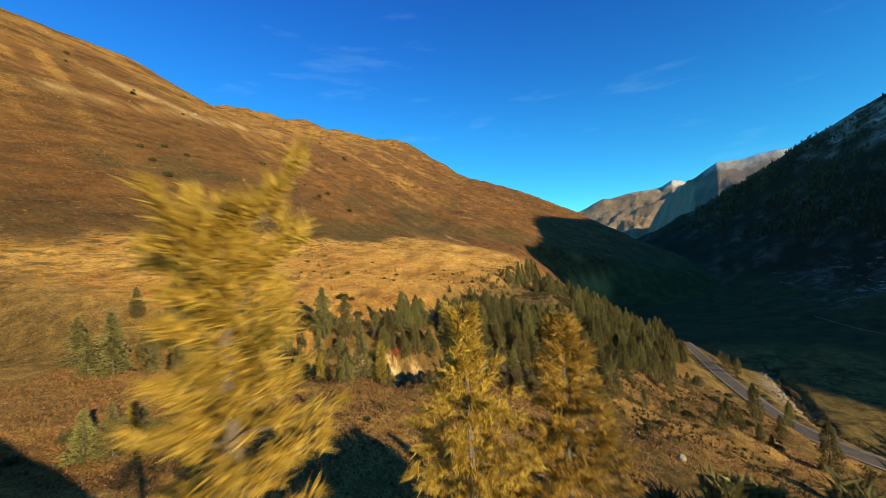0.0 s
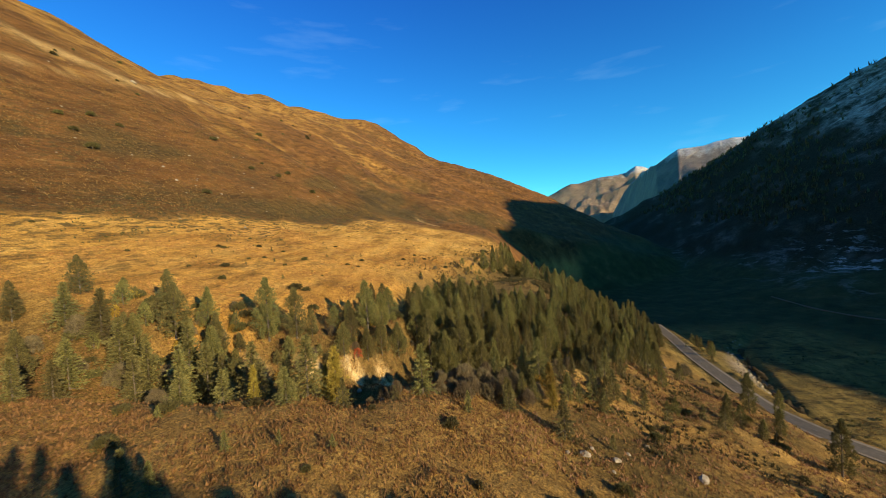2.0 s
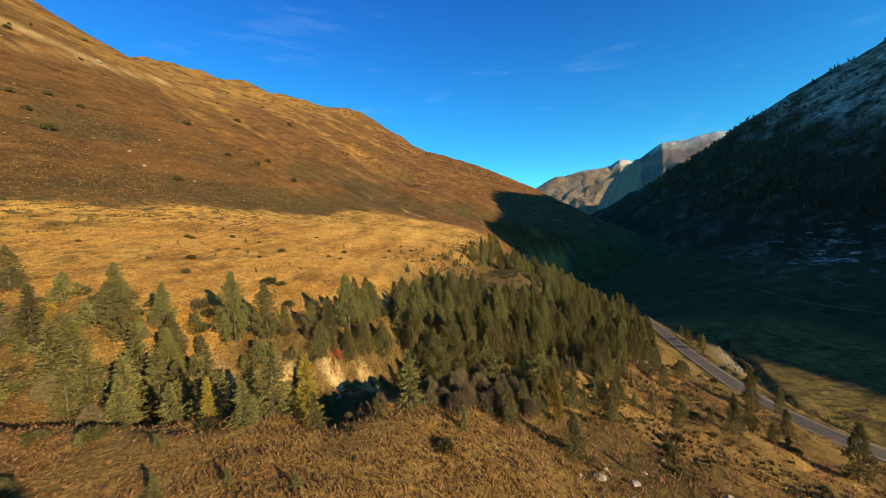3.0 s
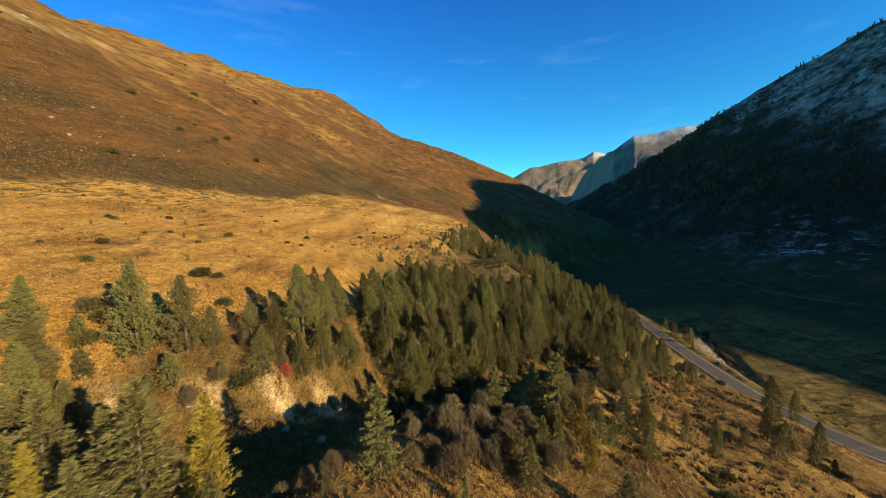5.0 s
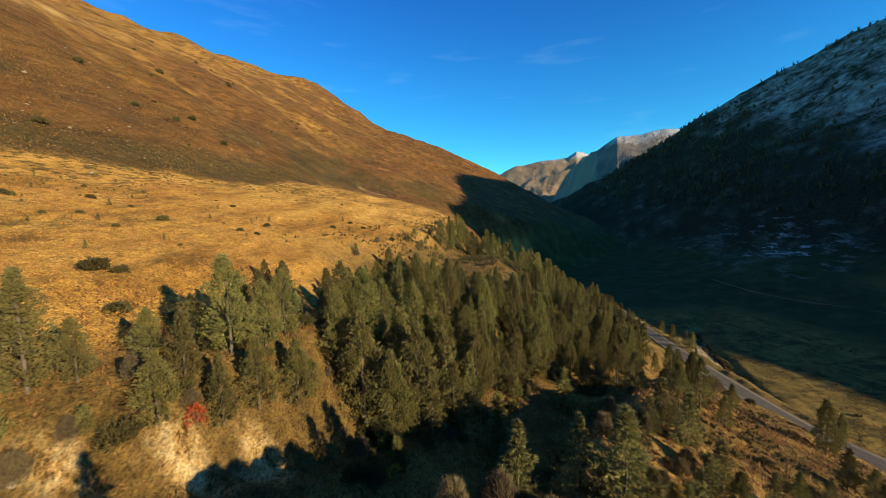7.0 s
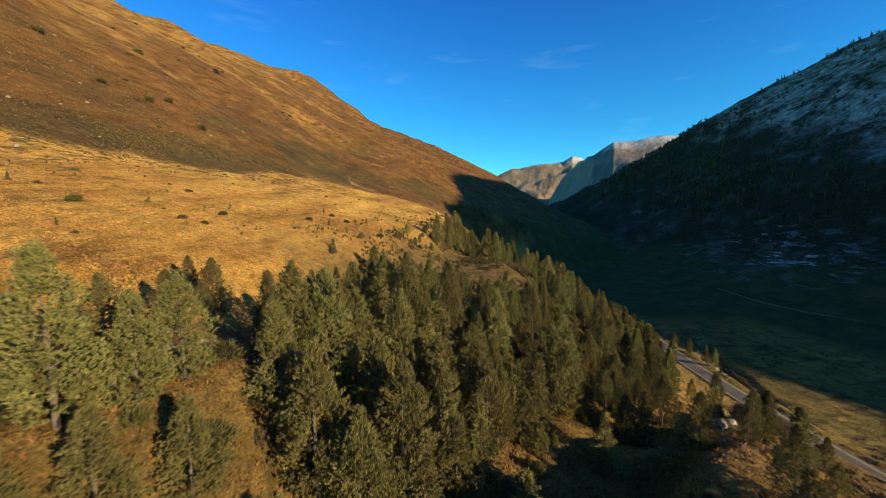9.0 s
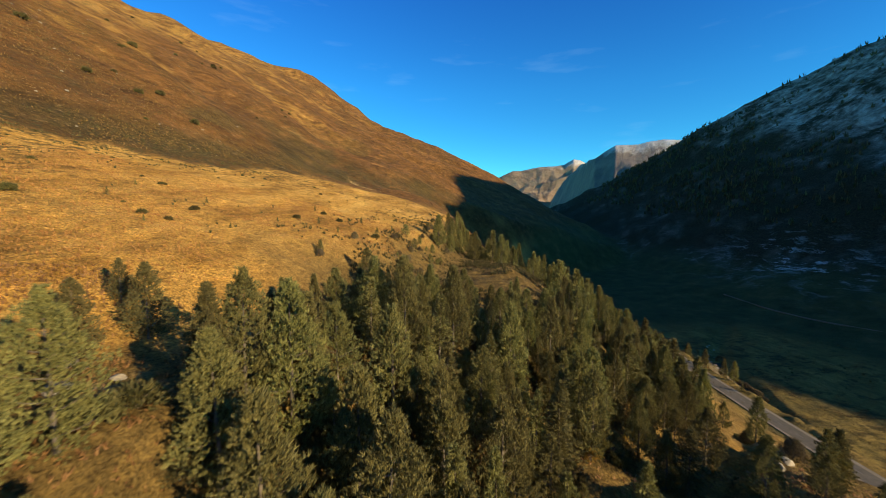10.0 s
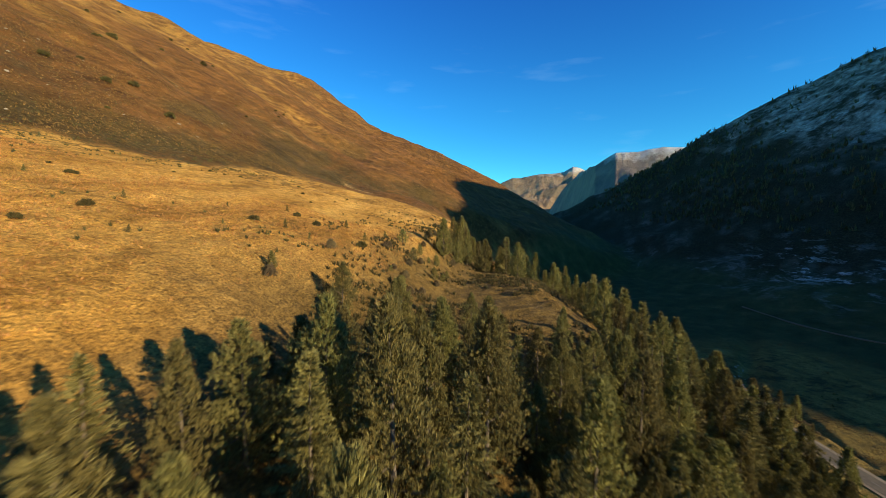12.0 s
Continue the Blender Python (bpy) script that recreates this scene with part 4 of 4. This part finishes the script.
def on_hill(x, y, r):
    return (-34 - 0.63 * x + 0.16 * y > 16 - 0.25 * x + 0.09 * y) * (0.5 + 0.5 * lumps(x, y, 14, 3))


def on_pasture(x, y, r):
    z = height(x, y, False)
    d, _ = line_distance(STREAM, x, y)
    return (z < -22) * (np.abs(d) > 4) * (0.4 + 0.7 * lumps(x * 0.5, y, 8, 3))


cover("pasture_tufts", 9, 30000, (75, 270, 70, 300), on_pasture, 0.45, 3, 0.5, HILL_SHRUB, "yellow-brown grass tufts over the valley pasture", "grass")
cover("heather", 3, 95000, (-65, 70, -16, 75), on_heath, 0.33, 4, 0.36, HEATHER, "rust-brown heather and bilberry tufts on the terrace", "heather")
cover("heath_tussocks", 14, 18000, (6, 80, -8, 84), on_heath, 0.5, 6, 0.22, STRAW, "straw-coloured grass tussocks on the open slope", "grass")
cover("dry_grass", 4, 60000, (-95, 10, 30, 150), on_meadow, 0.3, 3, 0.3, DRY_GRASS, "golden dry grass tufts on the meadow", "grass")
cover("hill_heather", 5, 36000, (-240, -60, 80, 330), on_hill, 0.55, 3, 0.6, HILL_SHRUB, "rust-brown dwarf shrubs on the upper hillside", "heather")

def on_meadow_rim(x, y, r):
    e, _ = line_distance(EDGE, x, y)
    over = -49.3 - 0.38 * x + 0.07 * y
    return (e < 1) * np.clip(np.exp(-((over / 9) ** 2)) + 0.9 * np.exp(-(((e + 9) / 9) ** 2)) * smooth(85, 120, y), 0, 1) * (lumps(x * 1.6, y * 0.5, 7, 3) > 0.1)


def on_open_slope(x, y, r):
    e, _ = line_distance(EDGE, x, y)
    return (e > -3) * (x < 40 + 0.25 * (y - 130)) * (0.35 + 0.9 * lumps(x, y, 9, 3))


cover("meadow_shrubs", 15, 9000, (-130, 25, 60, 260), on_meadow_rim, 0.5, 16, 0.28, JUNIPER, "low dark heather and juniper in flecks on the meadow's rim", "heather")
cover("slope_scrub", 16, 7000, (-12, 44, 95, 200), on_open_slope, 0.6, 18, 0.25, JUNIPER, "olive scrub and dry grass on the open slope", "scrub")
# stones along the stream's bank and under the road
for k in range(150):
    i = rng.uniform(2.2, 6.6)
    a, b = STREAM[int(i)], STREAM[int(i) + 1]
    f = i - int(i)
    x, y = a[0] + f * (b[0] - a[0]) - rng.uniform(1.8, 9.0), a[1] + f * (b[1] - a[1]) + rng.uniform(-1, 1)
    size = rng.uniform(0.25, 0.8)
    ob = new("boulder", rng.choice(boulders))
    ob.matrix_world = pose(x, y, ground_at(x, y) + 0.2 * size, rng.uniform(-20, 20), rng.uniform(-20, 20), rng.uniform(0, 360)) @ Matrix.Diagonal((size, size, size, 1))
    tagged(ob, "pale boulder on the bank of the stream", "boulder", "boulders along the stream")
# dark shrubs that cover the shaded mountain side
def on_shaded_side(x, y, r):
    z = height(x, y, False)
    bare = smooth(-20, 40, z - 110 - 0.285 * (y - 490) + 40 * lumps(x, y, 40, 4))
    return smooth(-30, 20, 0.63 * x + 0.1 * y - 297) * (0.5 + 0.7 * lumps(x, y, 60, 3)) * (1 - 0.8 * bare)


cover("mountain_woods", 6, 9000, (430, 1050, 250, 1150), on_shaded_side, 7.0, 7, 0.28, JUNIPER, "dark conifers scattered over the shaded mountain side", "forest", 0.2)

# pale stones strewn over the hillside, and young conifers on the meadow
for k in range(70):
    x, y = rng.uniform(-260, -75), rng.uniform(95, 420)
    if -34 - 0.63 * x + 0.16 * y < 15.3 - 0.25 * x + 0.09 * y:
        continue
    size = rng.uniform(0.25, 0.7)
    ob = new("boulder", rng.choice(boulders))
    ob.matrix_world = pose(x, y, ground_at(x, y) + 0.1 * size, rng.uniform(-20, 20), rng.uniform(-20, 20), rng.uniform(0, 360)) @ Matrix.Diagonal((1.5 * size, size, 0.8 * size, 1))
    tagged(ob, "small pale stone on the rust-brown hillside", "stone", "stones on the hillside")
for x, y in [(-62, 74), (-58, 82), (-45, 79), (-37, 92), (-30, 101), (-50, 103), (-66, 95), (-28, 116), (-22, 124), (-42, 117), (-17, 120), (-34, 130), (-84, 98), (-75, 78), (-15, 140), (-27, 140), (-10, 131), (-7, 140), (-56, 118), (-47, 66)]:
    plant(rng.choice(pointed), x, y, rng.uniform(1.0, 2.0), 8, rng, "tiny young conifer on golden grass", "young conifers on the meadow")
# dark willow scrub along the stream's bank and on the heath near the hollow
for k in range(46):
    i = rng.uniform(2.0, 6.2)
    a, b = STREAM[int(i)], STREAM[int(i) + 1]
    f = i - int(i)
    x, y = a[0] + f * (b[0] - a[0]) + rng.uniform(-2.4, 2.4), a[1] + f * (b[1] - a[1]) + rng.uniform(-1, 1)
    settle(rng.choice(bare_bush), x, y, rng.uniform(0.6, 1.1), rng, "dark leafless willow scrub beside the stream", "willow scrub along the stream")
for k in range(60):
    x = rng.uniform(-4, 26)
    y = 26 + 0.95 * x + rng.uniform(-5, 9)
    settle(rng.choice(juniper + bare_bush), x, y, rng.uniform(0.4, 0.9), rng, "dark brown-green scrub on the rim of the hollow", "scrub on the rim")



def bushes_on_pasture(x, y, r):
    d, _ = line_distance(STREAM, x, y)
    return (height(x, y, False) < -24) * (np.abs(d) > 5) * (0.3 + 0.9 * lumps(x * 0.6, y, 20, 3))


def scrub_on_heath(x, y, r):
    d, _ = line_distance(ROAD, x, y)
    g, _ = line_distance(GULLY, x, y)
    return (d < -6) * (g > 8) * (lumps(x + 60, y, 9, 3) > 0.12)


cover("pasture_scrub", 12, 420, (95, 235, 85, 270), bushes_on_pasture, 0.8, 90, 0.25, JUNIPER, "low dark scrub scattered over the valley pasture", "scrub")
cover("heath_scrub", 13, 5200, (14, 100, -12, 82), scrub_on_heath, 0.55, 24, 0.22, JUNIPER, "dark olive scrub in patches on the heath", "scrub")

# young pines and bushes on the rim where the meadow falls away to the forest
for k in range(500):
    x, y = rng.uniform(-18, 14), rng.uniform(100, 175)
    e, _ = line_distance(EDGE, np.array([x]), np.array([y]))
    if -1 < e[0] < 10 and k % 4 == 0:
        if rng.random() < 0.6:
            plant(rng.choice(young), x, y, rng.uniform(1.0, 3.5), 4, rng, "small stone pine on the rim of the meadow", "young pines on the rim")
        else:
            settle(rng.choice(bare_bush), x, y, rng.uniform(0.35, 0.6), rng, "brown leafless bush on the rim of the meadow", "bushes on the rim of the meadow")


# ---------------------------------------------------------------- tall larches that the flight begins above
TALL_LARCH = "tall golden larch with bare twigs and long drooping sprays"


def tall_larch(seed, x, y, top, wide, lean, limbs, shoots=0):
    r = np.random.RandomState(seed)
    base = ground_at(x - lean[0], y - lean[1]) - 0.3
    tall = top - base
    tree = new("larch")
    tree.matrix_world = pose(x - lean[0], y - lean[1], base)
    path = lambda s: np.array([lean[0] * s**1.5, lean[1] * s**1.5, tall * s])
    wood = [tube([path(s) for s in (0, 0.3, 0.6, 0.8, 0.93, 1.0)], [0.26, 0.2, 0.13, 0.075, 0.035, 0.01], 8)]
    centres, ways = [], []

    def limb(p0, p1, p2, r0, tufts, loose):
        """One bent branch with short tufts close along it, and a few side twigs."""
        ob = new("branch", mesh_from("branch", *tube([p0, p1, p2], [r0, r0 * 0.7, r0 * 0.25], 4), BARK))
        ob.parent = tree
        ahead = (p2 - p0) / np.linalg.norm(p2 - p0)
        twigs = [(1.0, np.zeros(3))] + [(r.uniform(0.3, 0.9), r.randn(3) * np.array([1, 1, 0.5]) * 0.2 * np.linalg.norm(p2 - p0)) for _ in range(3)]
        for k in range(tufts):
            f0, way = twigs[k % 4 if r.rand() < 0.6 else 0]
            if f0 == 1.0:
                f, off = r.rand() ** 0.8, np.zeros(3)
            else:
                f, off = f0, way * r.rand()
            p = (1 - f) ** 2 * p0 + 2 * f * (1 - f) * p1 + f * f * p2 + off + r.randn(3) * loose
            centres.append(p)
            ways.append(ahead + np.array([0, 0, 0.1]))

    for k in range(limbs):
        s = 0.25 + 0.745 * (k / limbs) ** 0.7
        a = k * 2.4 + 0.4 * r.randn()
        reach = min(wide, 0.2 + 0.34 * tall * (1 - s)) * r.uniform(0.5, 1.15)
        rise = 0.75 - 1.0 * min(1, (1 - s) * 4)
        out = np.array([math.cos(a), math.sin(a), rise])
        p0 = path(s)
        p1 = p0 + 0.5 * reach * out / np.linalg.norm(out)
        p2 = p0 + reach * np.array([math.cos(a), math.sin(a), rise * 0.6 + 0.15])
        limb(p0, p1, p2, 0.008 + 0.012 * reach, int(16 + 40 * reach), 0.03)
    for k in range(shoots):
        a, s = k * 2.2 + 0.4, 0.985 - 0.012 * k
        p0 = path(s)
        p1 = p0 + 0.32 * np.array([math.cos(a), math.sin(a), 0.1])
        p2 = p0 + np.array([0.62 * math.cos(a), 0.62 * math.sin(a), 0.6 - 0.06 * k])
        limb(p0, p1, p2, 0.014, 110, 0.02)
    v, f = sprays(r, centres, ways, 0.15, 0.02, 6, 0.6)
    for part_name, data, mat in (("trunk", join(wood), BARK), ("crown", (v, f), LARCH)):
        ob = new(part_name, mesh_from(part_name, *data, mat))
        ob.parent = tree
    return tagged(tree, TALL_LARCH, "tree", "tall larches")


tall_larch(1, 4.1, -39.1, 41.3, 2.6, (-0.3, 0.2), 125, 5)
tall_larch(2, 5.5, -35.3, 39.9, 2.9, (0.1, 0.0), 200)
tall_larch(3, 7.2, -34.5, 39.6, 3.0, (0.2, -0.1), 210)

# ---------------------------------------------------------------- far mountains
def far_mountain_material(name, low, high, snow_from, snow_to):
    m, n, l, bsdf = material(name)
    where = n.new("ShaderNodeNewGeometry").outputs["Position"]
    z = n.new("ShaderNodeSeparateXYZ")
    l.new(where, z.inputs[0])
    a, b = noise_node(n, l, where, 0.004, 8, 0.65), noise_node(n, l, where, 0.012, 10, 0.75, (1.0, 1.0, 0.35))
    c = ramp(n, l, a, [(0.35, low), (0.65, high)])
    c = mix(n, l, 0.5, c, ramp(n, l, b, [(0.35, low), (0.65, high)]))
    f = calc(n, l, "ADD", z.outputs[2], calc(n, l, "MULTIPLY", calc(n, l, "SUBTRACT", b, 0.5), 260.0))
    mr = n.new("ShaderNodeMapRange")
    mr.inputs["From Min"].default_value, mr.inputs["From Max"].default_value = snow_from, snow_to
    l.new(f, mr.inputs[0])
    l.new(mix(n, l, mr.outputs[0], c, (0.8, 0.83, 0.88)), bsdf.inputs["Base Color"])
    bsdf.inputs["Roughness"].default_value = 0.95
    bumped(n, l, bsdf, b, 1.0, 30.0)
    return m


def far_mountain(name, crest, rough, mat, label):
    """A mountain range round the valley's end: crest is a row of (degrees clockwise, degrees up, distance)."""
    far = np.interp(np.linspace(crest[0][0], crest[-1][0], 170), [c[0] for c in crest], [c[2] for c in crest])[None, :]
    az = np.linspace(crest[0][0], crest[-1][0], 170)
    up = np.interp(az, [c[0] for c in crest], [c[1] for c in crest])
    top = 38 + far[0] * np.tan(np.radians(up))
    depth = np.concatenate([np.linspace(-0.32, 0, 44), np.linspace(0.01, 0.2, 12)])
    A, D = np.meshgrid(np.radians(az), depth)
    R = far * (1 + D)
    x, y = R * np.sin(A), R * np.cos(A)
    share = np.where(D < 0, (1 + D / 0.32) ** 1.15, 1 - D / 0.25)
    relief = lumps(x, y, 420, 6) * np.clip(np.minimum(1, 1.15 - share) * 1.2, 0.03, 1)
    z = -60 + (top[None, :] + 60) * share + rough * relief
    i = np.arange(A.size).reshape(A.shape)
    quads = np.stack([i[:-1, :-1], i[:-1, 1:], i[1:, 1:], i[1:, :-1]], -1).reshape(-1, 4)
    me = bpy.data.meshes.new(name)
    me.from_pydata(np.stack([x, y, z], -1).reshape(-1, 3).tolist(), [], quads.tolist())
    me.materials.append(mat)
    me.shade_smooth()
    return tagged(new(name, me), label, "mountain", kind="structure")


# the peak's bluish low tone puts haze and blue shade into the rock colour
PEAK = far_mountain_material("hazy_peak_rock", (0.085, 0.08, 0.092), (0.29, 0.225, 0.17), 400, 560)
RIDGE = far_mountain_material("ridge_rock", (0.14, 0.095, 0.06), (0.38, 0.27, 0.165), 640, 860)
far_mountain("mountain_peak", [(16, -2, 4800), (19, 1.5, 4350), (21, 5, 3850), (23, 7.3, 3250), (25, 8.0, 2600), (27.5, 9.5, 2600), (30, 9.4, 2600), (33, 9.8, 2600), (36, 9.6, 2600), (42, 8.5, 2600)], 90, PEAK, "brown rocky mountain peak dusted with snow")
far_mountain("mountain_ridge", [(6, 3, 5200), (10, 5, 5200), (12, 5.7, 5200), (14, 6.5, 5200), (17, 6.9, 5200), (20.0, 7.1, 5200), (21.2, 7.3, 5200), (22.4, 8.0, 5200), (23.3, 7.8, 5200), (26, 6.5, 5200)], 110, RIDGE, "distant brown mountain ridge with snow on its crest")

# ---------------------------------------------------------------- road
def ribbon(name, line, levels, low, high, lift, mat, step=1.5, solid=0.12):
    """A strip along a broken line, between two distances from it."""
    pts = np.array(line, float)
    t = np.concatenate([[0], np.cumsum(np.hypot(*np.diff(pts, axis=0).T))])
    s = np.arange(0, t[-1], step)
    fine = np.stack([np.interp(s, t, pts[:, k]) for k in (0, 1)] + [np.interp(s, t, levels)], 1)
    for _ in range(14):
        fine[1:-1] = (fine[:-2] + 2 * fine[1:-1] + fine[2:]) / 4
    d = np.gradient(fine[:, :2], axis=0)
    d /= np.linalg.norm(d, axis=1)[:, None]
    side = np.stack([d[:, 1], -d[:, 0]], 1)
    verts, faces = [], []
    for p, n in zip(fine, side):
        for off, dz in ((low, lift), (high, lift), (high, lift - solid), (low, lift - solid)):
            verts.append((p[0] + n[0] * off, p[1] + n[1] * off, p[2] + dz))
    for i in range(len(fine) - 1):
        for k in range(4):
            a, b = 4 * i + k, 4 * i + (k + 1) % 4
            faces.append((a, a + 4, b + 4, b))
    faces += [(0, 1, 2, 3), tuple(len(verts) - 4 + k for k in (3, 2, 1, 0))]
    return new(name, mesh_from(name, verts, faces, mat)), fine, side


ASPHALT = plain_material("worn_asphalt", (0.11, 0.088, 0.06), (0.21, 0.17, 0.12), 1.2, 0.9, 0.3, 0.01)
GRAVEL = plain_material("pale_gravel", (0.2, 0.155, 0.095), (0.38, 0.3, 0.2), 2.5, 0.95, 0.6, 0.05)
PAINT = plain_material("road_paint", (0.14, 0.12, 0.1), (0.3, 0.27, 0.23), 5.0, 0.7, 0.1, 0.002)
road_line, road_levels = ROAD[1:], ROAD_LEVELS[1:]
road, fine, side = ribbon("road", road_line, road_levels, -2.1, 2.1, 0.16, ASPHALT)
tagged(road, "narrow worn grey asphalt mountain road along the slope", "road", kind="structure")
for low, high in ((-3.0, -2.12), (2.12, 3.2)):
    verge, _, _ = ribbon("road_verge", road_line, road_levels, low, high, 0.14, GRAVEL, solid=0.5)
    tagged(verge, "pale gravel verge beside the asphalt road", "verge", kind="structure")
dash_verts = [(-0.06, -1.2, 0), (0.06, -1.2, 0), (0.06, 1.2, 0), (-0.06, 1.2, 0), (-0.06, -1.2, -0.004), (0.06, -1.2, -0.004), (0.06, 1.2, -0.004), (-0.06, 1.2, -0.004)]
dash = mesh_from("road_marking", dash_verts, [(0, 1, 2, 3), (7, 6, 5, 4), (0, 4, 5, 1), (1, 5, 6, 2), (2, 6, 7, 3), (3, 7, 4, 0)], PAINT)
for i in range(4, len(fine) - 4, 5):
    p, n = fine[i], side[i]
    ob = new("road_marking", dash)
    slope = math.degrees(math.atan2(fine[i + 1][2] - fine[i - 1][2], 3.0))
    ob.matrix_world = pose(p[0], p[1], p[2] + 0.168, slope, 0, math.degrees(math.atan2(n[1], n[0])))
    ob.parent = road
for ob in near + middle + slender + young + pointed + distant + golden + juniper + bare_bush + [red_bush, yellow_bush]:
    hide_master(ob)

# ---------------------------------------------------------------- stream
WATER, wnn, wll, wb = material("stream_water")
wb.inputs["Base Color"].default_value = (0.02, 0.022, 0.018, 1)
wb.inputs["Roughness"].default_value = 0.6
wb.inputs["Specular IOR Level"].default_value = 0.15
bumped(wnn, wll, wb, noise_node(wnn, wll, wnn.new("ShaderNodeNewGeometry").outputs["Position"], 1.5, 5, 0.6), 0.5, 0.1)
stream_levels = [float(height(np.array([x]), np.array([y]), False)[0]) + 0.5 for x, y in STREAM]
water, _, _ = ribbon("water", STREAM[1:7], stream_levels[1:7], -1.1, 1.1, -0.1, WATER, 3.0, 0.3)
tagged(water, "dark narrow mountain stream on the valley floor", "stream", kind="structure")

# ---------------------------------------------------------------- track over the valley floor
EARTH = plain_material("trodden_earth", (0.10, 0.085, 0.06), (0.22, 0.18, 0.13), 1.5, 0.95, 0.4, 0.03)
track_levels = [float(height(np.array([x]), np.array([y]))[0]) for x, y in TRACK]
track, _, _ = ribbon("track", TRACK, track_levels, -0.7, 0.7, 0.45, EARTH, 4.0, 1.5)
tagged(track, "pale gravel track over the valley floor", "track", kind="structure")
